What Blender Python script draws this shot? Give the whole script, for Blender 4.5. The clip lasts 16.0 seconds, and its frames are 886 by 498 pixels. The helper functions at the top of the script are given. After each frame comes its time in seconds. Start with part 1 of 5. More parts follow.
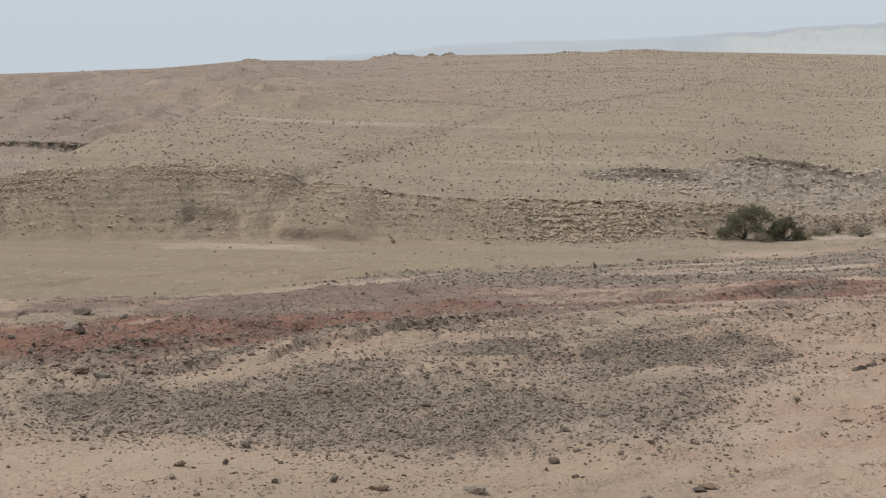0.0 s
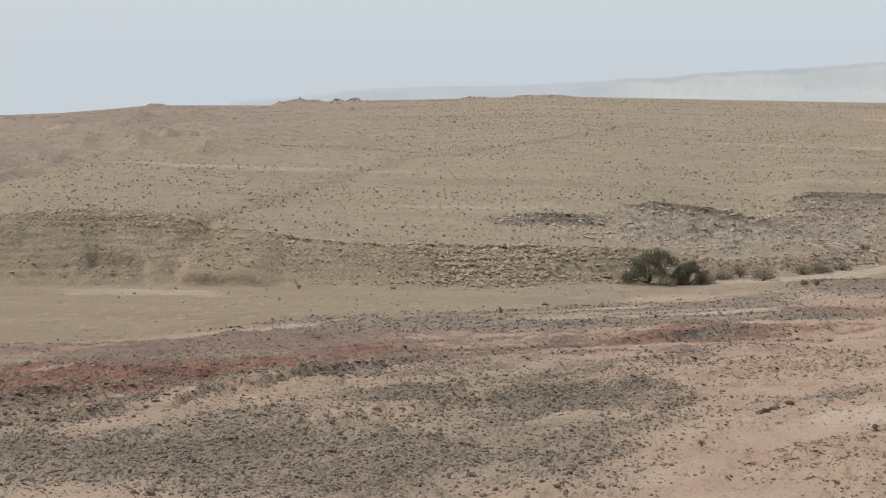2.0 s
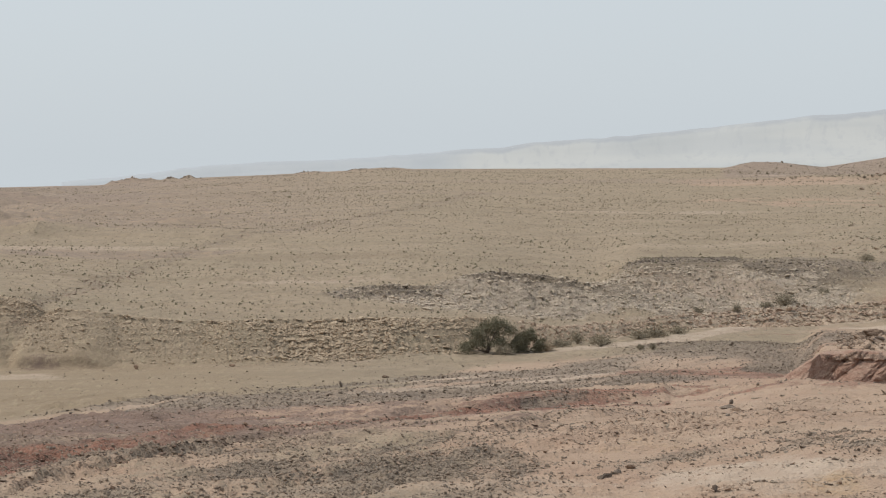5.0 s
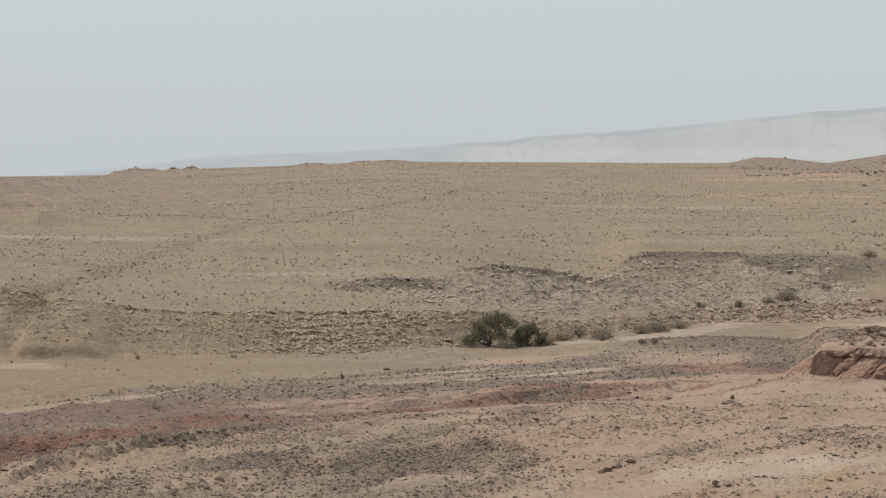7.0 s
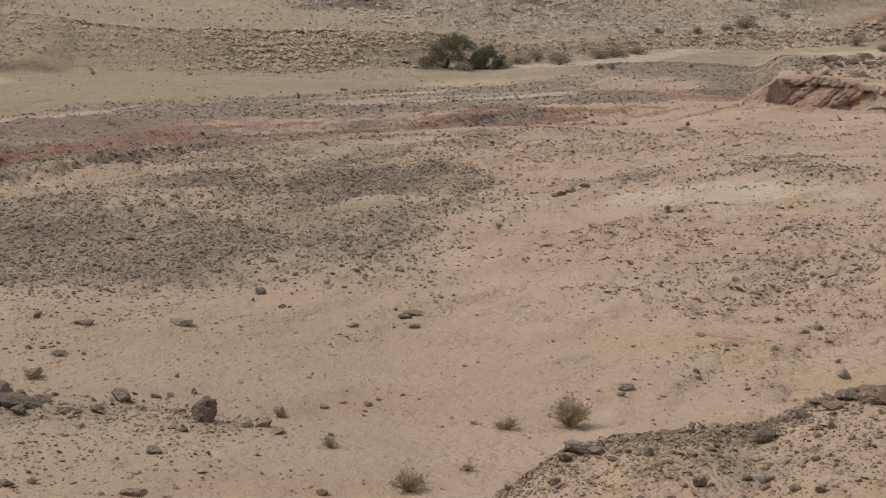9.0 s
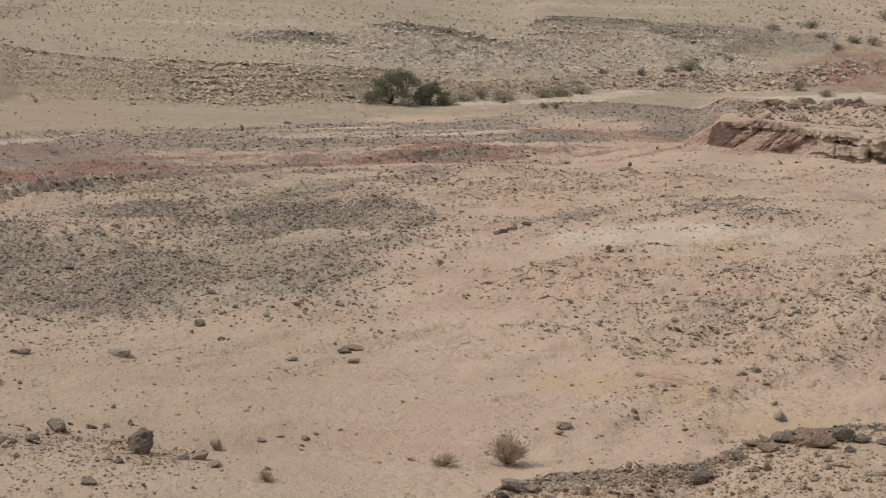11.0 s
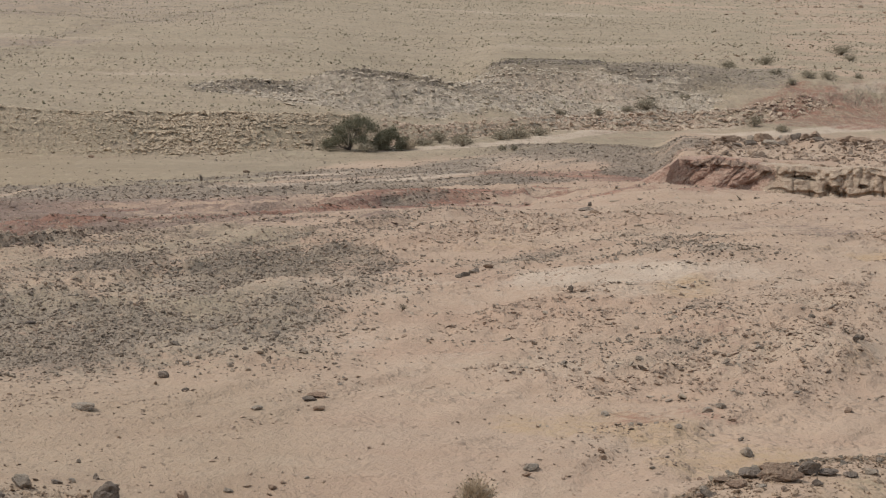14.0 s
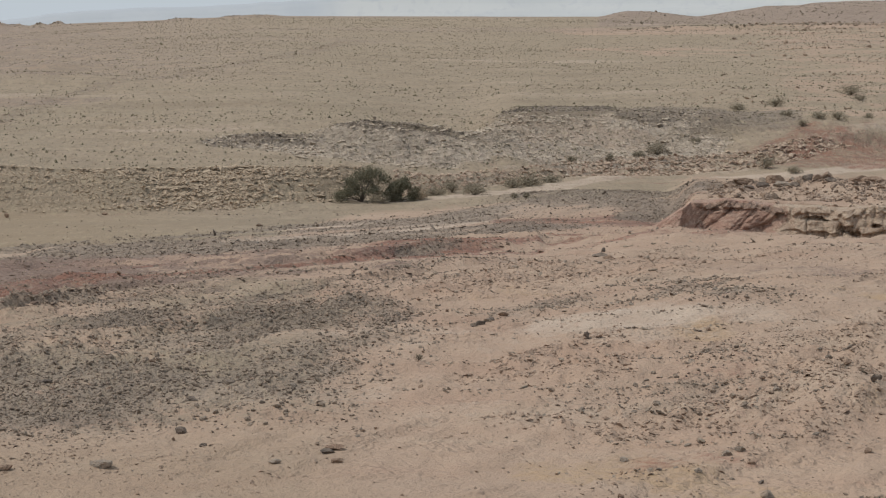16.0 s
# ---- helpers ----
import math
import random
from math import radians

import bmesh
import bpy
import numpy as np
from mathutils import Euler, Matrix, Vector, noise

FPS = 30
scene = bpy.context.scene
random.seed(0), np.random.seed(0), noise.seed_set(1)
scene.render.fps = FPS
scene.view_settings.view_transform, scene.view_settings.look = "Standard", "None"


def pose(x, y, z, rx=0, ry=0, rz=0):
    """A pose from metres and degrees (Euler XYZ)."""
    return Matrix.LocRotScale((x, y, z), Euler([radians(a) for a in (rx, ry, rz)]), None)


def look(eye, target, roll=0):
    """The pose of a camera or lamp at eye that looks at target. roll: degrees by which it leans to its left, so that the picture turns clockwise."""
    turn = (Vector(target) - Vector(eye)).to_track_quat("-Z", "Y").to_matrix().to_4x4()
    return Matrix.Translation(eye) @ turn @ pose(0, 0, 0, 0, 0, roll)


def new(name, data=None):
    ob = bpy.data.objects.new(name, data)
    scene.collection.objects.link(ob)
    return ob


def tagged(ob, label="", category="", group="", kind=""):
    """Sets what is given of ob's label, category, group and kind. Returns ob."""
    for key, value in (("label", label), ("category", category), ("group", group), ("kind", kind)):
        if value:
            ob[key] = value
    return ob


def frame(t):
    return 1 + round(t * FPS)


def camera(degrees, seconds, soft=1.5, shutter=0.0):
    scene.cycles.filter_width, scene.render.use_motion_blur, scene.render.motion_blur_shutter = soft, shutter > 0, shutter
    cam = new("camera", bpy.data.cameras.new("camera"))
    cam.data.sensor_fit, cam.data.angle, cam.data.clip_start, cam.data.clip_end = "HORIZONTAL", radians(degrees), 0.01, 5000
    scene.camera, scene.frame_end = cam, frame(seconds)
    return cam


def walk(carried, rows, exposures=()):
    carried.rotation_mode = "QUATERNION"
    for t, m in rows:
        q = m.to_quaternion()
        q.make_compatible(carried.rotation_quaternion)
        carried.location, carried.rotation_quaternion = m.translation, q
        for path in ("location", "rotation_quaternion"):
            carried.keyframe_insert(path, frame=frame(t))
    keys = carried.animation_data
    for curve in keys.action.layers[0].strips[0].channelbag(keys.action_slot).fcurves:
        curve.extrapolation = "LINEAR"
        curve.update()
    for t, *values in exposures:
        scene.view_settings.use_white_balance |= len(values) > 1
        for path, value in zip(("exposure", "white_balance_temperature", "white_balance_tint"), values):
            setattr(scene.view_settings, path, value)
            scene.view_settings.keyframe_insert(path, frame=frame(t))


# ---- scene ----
# ---- the camera: a tripod head on a hill brow, turning by hand ----
EYE = (0.0, 0.0, 16.0)
cam = camera(25.0, 16.0, soft=1.15)
TURNS = [
    (0.0, 83.980, -0.945, 5.642),
    (0.5, 84.350, -0.529, 5.144),
    (1.0, 84.902, -1.430, 4.621),
    (1.5, 85.184, -1.427, 3.684),
    (2.0, 85.315, -1.060, 2.944),
    (2.5, 85.088, 0.066, 1.660),
    (3.0, 85.828, -0.081, 1.122),
    (3.5, 86.500, -0.000, 0.000),
    (4.0, 87.044, 0.482, -1.045),
    (4.2, 86.915, 0.611, -1.401),
    (6.3, 88.544, 0.099, -2.107),
    (6.5, 88.492, 0.212, -2.116),
    (7.0, 87.241, -0.199, -1.717),
    (7.5, 84.988, -0.401, -1.922),
    (8.0, 82.552, -0.923, -2.104),
    (8.5, 79.365, -1.666, -2.752),
    (8.7, 79.229, -1.437, -2.706),
    (10.8, 80.363, -2.565, -4.142),
    (11.0, 80.370, -2.785, -4.296),
    (11.5, 80.763, -3.041, -4.183),
    (12.0, 81.363, -2.839, -4.911),
    (12.5, 81.477, -2.613, -5.154),
    (13.0, 81.691, -1.658, -5.420),
    (13.5, 82.049, -1.757, -5.000),
    (14.0, 81.687, -1.449, -5.613),
    (14.5, 81.728, -0.514, -6.129),
    (15.0, 82.242, -0.378, -5.739),
    (15.5, 82.669, -0.425, -5.565),
    (16.0, 83.098, -0.074, -5.389),
]
EXPOSURES = [(0.0, -0.13, 6200, 10), (1.5, -0.1, 6250, 10), (3.5, -0.07, 6350, 10), (7.0, -0.2, 6450, 10), (8.5, -0.22, 6550, 10), (10.8, -0.03, 6400, 10), (12.5, -0.02, 6300, 10), (14.5, -0.06, 6300, 10), (15.0, -0.08, 6300, 10), (15.5, -0.22, 6250, 10), (16.0, -0.25, 6200, 10)]
walk(cam, [(t, pose(*EYE, rx, ry, rz)) for t, rx, ry, rz in TURNS], EXPOSURES)

# ---- hazy daylight: a veiled sun from the left, a bright dusty sky ----
SUN_EL, SUN_AZ = radians(54), radians(-82)   # bearing from the line of sight, to the left
world = bpy.data.worlds.new("hazy_sky")
scene.world = world
world.use_nodes = True
wt = world.node_tree
sky = wt.nodes.new("ShaderNodeTexSky")
sky.sky_type, sky.sun_disc = "NISHITA", False
sky.sun_elevation, sky.sun_rotation = SUN_EL, SUN_AZ
sky.dust_density, sky.air_density, sky.ozone_density, sky.altitude = 4.0, 1.0, 2.0, 200.0
veil = wt.nodes.new("ShaderNodeMix")
veil.data_type = "RGBA"
veil.inputs["Factor"].default_value = 0.8
veil.inputs["B"].default_value = (7.6, 8.2, 8.55, 1)
wt.links.new(sky.outputs["Color"], veil.inputs["A"])
wt.links.new(veil.outputs["Result"], wt.nodes["Background"].inputs["Color"])
wt.nodes["Background"].inputs["Strength"].default_value = 0.1
sun = new("sun", bpy.data.lights.new("sun", "SUN"))
sun.data.energy, sun.data.angle, sun.data.color = 2.62, radians(2.0), (1.0, 0.94, 0.85)
sun.matrix_world = look((math.sin(SUN_AZ) * math.cos(SUN_EL) * 100, math.cos(SUN_AZ) * math.cos(SUN_EL) * 100, math.sin(SUN_EL) * 100), (0, 0, 0))

# ---- materials ----
class Nodes:
    """A small writer of node trees."""

    def __init__(self, name, rough=0.95):
        self.mat = bpy.data.materials.new(name)
        self.mat.use_nodes = True
        self.t = self.mat.node_tree
        self.bsdf = self.t.nodes["Principled BSDF"]
        self.bsdf.inputs["Roughness"].default_value = rough
        self.bsdf.inputs["Specular IOR Level"].default_value = 0.2
        self.at = self.t.nodes.new("ShaderNodeNewGeometry").outputs["Position"]

    def put(self, socket, value):
        if isinstance(value, bpy.types.NodeSocket):
            self.t.links.new(value, socket)
        elif isinstance(value, tuple):
            socket.default_value = (*value, 1)[:4]
        else:
            socket.default_value = value

    def noise(self, scale, detail=3.0, rough=0.6, stretch=None):
        n = self.t.nodes.new("ShaderNodeTexNoise")
        n.inputs["Scale"].default_value, n.inputs["Detail"].default_value, n.inputs["Roughness"].default_value = scale, detail, rough
        where = self.at
        if stretch:
            m = self.t.nodes.new("ShaderNodeVectorMath")
            m.operation = "MULTIPLY"
            self.put(m.inputs[0], where)
            m.inputs[1].default_value = stretch
            where = m.outputs[0]
        self.put(n.inputs["Vector"], where)
        return n.outputs["Fac"]

    def cells(self, scale, out="Distance"):
        n = self.t.nodes.new("ShaderNodeTexVoronoi")
        n.inputs["Scale"].default_value = scale
        self.put(n.inputs["Vector"], self.at)
        return n.outputs[out]

    def mask(self, name):
        n = self.t.nodes.new("ShaderNodeAttribute")
        n.attribute_name = name
        return n.outputs["Fac"]

    def span(self, value, a, b, lo=0.0, hi=1.0):
        n = self.t.nodes.new("ShaderNodeMapRange")
        n.interpolation_type = "SMOOTHSTEP"
        self.put(n.inputs["Value"], value)
        for key, v in (("From Min", a), ("From Max", b), ("To Min", lo), ("To Max", hi)):
            n.inputs[key].default_value = v
        return n.outputs["Result"]

    def math(self, op, a, b):
        n = self.t.nodes.new("ShaderNodeMath")
        n.operation = op
        self.put(n.inputs[0], a)
        self.put(n.inputs[1], b)
        return n.outputs[0]

    def mix(self, fac, a, b, kind="MIX"):
        n = self.t.nodes.new("ShaderNodeMix")
        n.data_type, n.blend_type = "RGBA", kind
        self.put(n.inputs["Factor"], fac)
        self.put(n.inputs["A"], a)
        self.put(n.inputs["B"], b)
        return n.outputs["Result"]

    def chance(self, island=True):
        if island:
            return self.t.nodes.new("ShaderNodeNewGeometry").outputs["Random Per Island"]
        return self.t.nodes.new("ShaderNodeObjectInfo").outputs["Random"]

    def done(self, colour, bump=None, depth=0.1):
        self.put(self.bsdf.inputs["Base Color"], colour)
        if bump is not None:
            b = self.t.nodes.new("ShaderNodeBump")
            b.inputs["Strength"].default_value, b.inputs["Distance"].default_value = 1.0, depth
            self.put(b.inputs["Height"], bump)
            self.put(self.bsdf.inputs["Normal"], b.outputs["Normal"])
        return self.mat


def ground_material():
    k = Nodes("desert_ground", 1.0)
    big, mid, fine, grit = k.noise(0.045, 4), k.noise(0.35, 4), k.noise(2.2, 4, 0.7), k.noise(9.0, 3, 0.7)
    streak = k.noise(0.5, 4, 0.65, (0.6, 0.9, 2.0))
    bands = k.noise(0.16, 5, 0.6, (0.3, 1.0, 1.0))
    ragged = k.math("ADD", k.math("MULTIPLY", k.math("SUBTRACT", fine, 0.5), 0.9), k.math("MULTIPLY", k.math("SUBTRACT", mid, 0.5), 0.8))

    def soil(name, soft=0.22):
        return k.span(k.math("ADD", k.mask(name), ragged), 0.5 - soft, 0.5 + soft)

    sand = k.mix(k.span(big, 0.35, 0.65), (0.407, 0.290, 0.209), (0.374, 0.270, 0.197))
    sand = k.mix(k.span(bands, 0.48, 0.66, 0, 0.8), sand, (0.370, 0.251, 0.180))
    sand = k.mix(k.span(bands, 0.46, 0.3, 0, 0.6), sand, (0.423, 0.325, 0.238))
    sand = k.mix(k.span(streak, 0.5, 0.72, 0, 0.6), sand, (0.341, 0.239, 0.171))
    sand = k.mix(k.span(mid, 0.52, 0.72, 0, 0.4), sand, (0.439, 0.337, 0.252))
    ochre = k.mix(k.span(mid, 0.35, 0.65), (0.404, 0.292, 0.179), (0.380, 0.256, 0.154))
    sand = k.mix(k.math("MULTIPLY", soil("ochre"), 0.85), sand, ochre)
    dust = k.mix(k.span(mid, 0.35, 0.7), (0.337, 0.267, 0.188), (0.291, 0.229, 0.162))
    dust = k.mix(k.span(streak, 0.5, 0.74, 0, 0.6), dust, (0.241, 0.192, 0.134))
    dust = k.mix(k.span(big, 0.45, 0.65, 0, 0.5), dust, (0.278, 0.227, 0.157))
    colour = k.mix(k.math("MULTIPLY", soil("yellow"), 0.9), sand, dust)
    colour = k.mix(k.math("MULTIPLY", k.mask("olive"), 0.85), colour, k.mix(k.span(bands, 0.35, 0.7), (0.284, 0.215, 0.144), (0.249, 0.188, 0.125)))
    shale = k.mix(k.span(streak, 0.4, 0.65), (0.153, 0.104, 0.087), (0.202, 0.140, 0.115))
    shale = k.mix(k.span(bands, 0.5, 0.62, 0, 0.6), shale, (0.234, 0.150, 0.117))
    colour = k.mix(k.math("MULTIPLY", soil("violet"), 0.82), colour, shale)
    # far shale, paler and greyer: distance haze mixed into the soil's colour
    hazed_shale = k.mix(k.span(streak, 0.4, 0.65), (0.246, 0.190, 0.154), (0.291, 0.226, 0.179))
    colour = k.mix(k.math("MULTIPLY", soil("hazed_shale"), 0.85), colour, hazed_shale)
    clinker = k.mix(k.span(mid, 0.35, 0.65), (0.56, 0.46, 0.36), (0.44, 0.36, 0.285))
    clinker = k.mix(k.span(bands, 0.54, 0.66, 0, 0.5), clinker, (0.27, 0.218, 0.178))
    clinker = k.mix(k.span(streak, 0.56, 0.7, 0, 0.5), clinker, (0.29, 0.234, 0.188))
    colour = k.mix(k.math("MULTIPLY", soil("ash"), 0.92), colour, clinker)
    silt = k.mix(k.span(mid, 0.35, 0.65), (0.485, 0.386, 0.301), (0.429, 0.329, 0.251))
    colour = k.mix(k.math("MULTIPLY", soil("pale"), 0.85), colour, silt)
    marl = k.mix(k.span(streak, 0.4, 0.65), (0.280, 0.138, 0.096), (0.200, 0.108, 0.082))
    marl = k.mix(k.span(bands, 0.52, 0.66, 0, 0.7), marl, (0.172, 0.102, 0.083))
    marl = k.mix(k.span(fine, 0.52, 0.7, 0, 0.35), marl, (0.348, 0.220, 0.163))
    colour = k.mix(k.math("MULTIPLY", soil("red"), 0.95), colour, marl)
    pebble = k.cells(5.5)
    gravel = k.mix(k.span(pebble, 0.1, 0.55), (0.162, 0.130, 0.105), (0.271, 0.215, 0.165))
    gravel = k.mix(k.span(bands, 0.5, 0.66, 0, 0.6), gravel, (0.133, 0.111, 0.094))
    gravel = k.mix(k.span(streak, 0.54, 0.7, 0, 0.6), gravel, (0.299, 0.236, 0.173))
    colour = k.mix(k.math("MULTIPLY", soil("dark", 0.3), 0.82), colour, gravel)
    colour = k.mix(k.span(grit, 0.56, 0.72, 0, 0.4), colour, (0.178, 0.138, 0.108))
    colour = k.mix(k.span(grit, 0.44, 0.3, 0, 0.3), colour, (0.453, 0.358, 0.274))
    upland = k.noise(0.55, 5, 0.72, (2.2, 0.6, 1.5))
    colour = k.mix(k.math("MULTIPLY", k.span(upland, 0.52, 0.62, 0, 0.5), k.math("SUBTRACT", k.mask("yellow"), k.mask("olive"))), colour, (0.218, 0.171, 0.117))
    colour = k.mix(k.math("MULTIPLY", k.span(upland, 0.46, 0.36, 0, 0.5), k.mask("yellow")), colour, (0.380, 0.309, 0.208))
    broad = k.noise(0.05, 5, 0.65, (0.35, 1.0, 1.5))
    colour = k.mix(k.math("MULTIPLY", k.span(broad, 0.5, 0.64, 0, 0.5), k.mask("yellow")), colour, (0.251, 0.196, 0.137))
    crag = k.noise(0.9, 5, 0.7, (1.5, 0.8, 2.2))
    stony = k.math("ADD", k.mask("ash"), k.math("ADD", k.math("MULTIPLY", k.mask("red"), 0.7), k.math("MULTIPLY", k.mask("dark"), 0.6)))
    colour = k.mix(k.math("MULTIPLY", k.span(crag, 0.56, 0.63, 0, 0.4), stony), colour, (0.137, 0.110, 0.087))
    colour = k.mix(k.math("MULTIPLY", k.span(crag, 0.45, 0.36, 0, 0.35), stony), colour, (0.388, 0.313, 0.237))
    bold = k.math("MULTIPLY", crag, k.math("ADD", k.math("MULTIPLY", stony, 2.6), k.math("MULTIPLY", k.math("SUBTRACT", k.mask("yellow"), k.mask("olive")), 1.0)))
    clump = k.math("MULTIPLY", k.span(k.noise(0.3, 3, 0.6, (0.5, 1.0, 1.0)), 0.45, 0.62), k.math("SUBTRACT", 1.0, k.mask("olive")))
    clod = k.math("MULTIPLY", k.math("ADD", k.span(k.cells(2.0), 0.62, 0.15), k.math("MULTIPLY", k.span(k.cells(4.4), 0.62, 0.15), 0.5)), clump)
    coarse = k.math("MULTIPLY", k.span(k.cells(0.85), 0.65, 0.1), k.math("ADD", stony, k.math("MULTIPLY", k.mask("violet"), 0.3)))
    rough = k.math("ADD", k.math("MULTIPLY", fine, 0.6), k.math("ADD", k.math("MULTIPLY", grit, 0.22), k.math("MULTIPLY", mid, 0.9)))
    return k.done(colour, k.math("ADD", k.math("ADD", k.math("MULTIPLY", clod, 0.28), k.math("MULTIPLY", coarse, 0.9)), k.math("ADD", rough, bold)), 0.3)


def rock_material(name, low, high, dusty, island=False, scale=1.0, stain=0.45):
    k = Nodes(name, 0.9)
    fine, mid = k.noise(14 * scale, 4, 0.7), k.noise(3.0 * scale, 4, 0.65)
    colour = k.mix(k.chance(island), low, high)
    colour = k.mix(k.span(mid, 0.42, 0.68, 0, 0.75), colour, dusty)
    colour = k.mix(k.span(fine, 0.5, 0.75, 0, 0.6), colour, tuple(stain * v for v in low))
    return k.done(colour, k.math("ADD", fine, k.math("MULTIPLY", mid, 1.5)), 0.1)


def plant_material(name, low, high, island=True):
    k = Nodes(name, 0.8)
    colour = k.mix(k.chance(island), low, high)
    return k.done(k.mix(k.span(k.noise(2.0, 3), 0.35, 0.7, 0, 0.6), colour, tuple(0.7 * v for v in low)))


GROUND = ground_material()
DARK_ROCK = rock_material("weathered_dark_rock", (0.13, 0.102, 0.084), (0.20, 0.158, 0.128), (0.29, 0.225, 0.17))
GREY_ROCK = rock_material("grey_limestone", (0.25, 0.205, 0.165), (0.31, 0.255, 0.205), (0.40, 0.315, 0.235))
BROWN_ROCK = rock_material("brown_sandstone", (0.21, 0.145, 0.105), (0.30, 0.20, 0.14), (0.38, 0.28, 0.20))
GRAVEL = rock_material("gravel_stones", (0.178, 0.14, 0.112), (0.335, 0.262, 0.20), (0.355, 0.275, 0.207), True)
COBBLES = rock_material("cobble_stones", (0.203, 0.16, 0.126), (0.365, 0.285, 0.215), (0.385, 0.30, 0.226), True)
CHIPS = rock_material("loose_chips", (0.225, 0.168, 0.128), (0.40, 0.295, 0.22), (0.40, 0.295, 0.218), True)
SLABS = rock_material("limestone_slabs", (0.37, 0.285, 0.204), (0.52, 0.405, 0.29), (0.47, 0.366, 0.262), True, stain=0.75)
ASH_SLABS = rock_material("ashen_rock", (0.34, 0.278, 0.218), (0.58, 0.475, 0.365), (0.53, 0.432, 0.332), True, stain=0.6)
UPLAND = rock_material("upland_stones", (0.20, 0.155, 0.108), (0.37, 0.29, 0.195), (0.35, 0.27, 0.185), True)
SPUR_ROCK = rock_material("spur_rock", (0.21, 0.155, 0.112), (0.46, 0.325, 0.225), (0.45, 0.33, 0.23), True)
LEDGE_ROCK = rock_material("marl_ledge_rock", (0.13, 0.09, 0.07), (0.24, 0.165, 0.125), (0.28, 0.195, 0.145), True)
BLACK_SLABS = rock_material("dark_ledge_rock", (0.13, 0.105, 0.083), (0.30, 0.24, 0.18), (0.38, 0.30, 0.22), True)
RED_SLABS = rock_material("brown_ledge_rock", (0.21, 0.15, 0.112), (0.43, 0.315, 0.23), (0.44, 0.335, 0.245), True)
HEAP_ROCK = rock_material("heap_rock", (0.17, 0.122, 0.092), (0.38, 0.278, 0.205), (0.40, 0.30, 0.22), True)
BANK_ROCK = rock_material("bank_rock", (0.33, 0.225, 0.165), (0.54, 0.42, 0.315), (0.50, 0.38, 0.28), True)
OUTCROP = rock_material("outcrop_plates", (0.205, 0.163, 0.13), (0.38, 0.31, 0.235), (0.42, 0.325, 0.245), True)
CLODS = rock_material("crusted_clods", (0.31, 0.222, 0.162), (0.46, 0.335, 0.25), (0.43, 0.315, 0.232), True, stain=0.6)
LEAF = plant_material("acacia_leaf", (0.13, 0.12, 0.078), (0.235, 0.208, 0.138))
BARK = plant_material("acacia_bark", (0.10, 0.08, 0.065), (0.16, 0.125, 0.10))
GREY_LEAF = plant_material("saltbush_leaf", (0.24, 0.205, 0.145), (0.36, 0.305, 0.22))
DRY_TWIG = plant_material("dry_twig", (0.19, 0.155, 0.115), (0.36, 0.295, 0.215))
STRAW = plant_material("straw_twig", (0.42, 0.325, 0.225), (0.55, 0.44, 0.315))
CAP_ROCK = rock_material("dark_cap_rock", (0.085, 0.068, 0.058), (0.17, 0.136, 0.112), (0.22, 0.172, 0.138), True)
TUFT = plant_material("dry_tuft", (0.15, 0.128, 0.082), (0.27, 0.222, 0.145))


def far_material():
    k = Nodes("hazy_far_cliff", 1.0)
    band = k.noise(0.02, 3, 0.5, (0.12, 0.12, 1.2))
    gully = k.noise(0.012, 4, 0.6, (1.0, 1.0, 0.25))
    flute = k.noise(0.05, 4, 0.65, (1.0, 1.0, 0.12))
    dim_band = k.math("ADD", k.mask("cliff"), k.math("MULTIPLY", k.math("SUBTRACT", gully, 0.5), 1.6))
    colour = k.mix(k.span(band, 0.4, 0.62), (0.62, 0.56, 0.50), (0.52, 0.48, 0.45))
    # the glow stands for distance haze; its bluish left part is painted shade
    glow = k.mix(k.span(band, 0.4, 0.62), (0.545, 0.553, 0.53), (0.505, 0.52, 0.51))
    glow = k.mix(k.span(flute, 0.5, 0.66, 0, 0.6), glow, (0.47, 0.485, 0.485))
    glow = k.mix(k.span(dim_band, 0.45, 0.95, 0, 0.9), glow, (0.42, 0.442, 0.46))
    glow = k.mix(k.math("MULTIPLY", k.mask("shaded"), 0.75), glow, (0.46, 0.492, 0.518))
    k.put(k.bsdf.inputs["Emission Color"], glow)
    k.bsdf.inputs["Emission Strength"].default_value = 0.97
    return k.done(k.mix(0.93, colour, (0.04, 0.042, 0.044)))


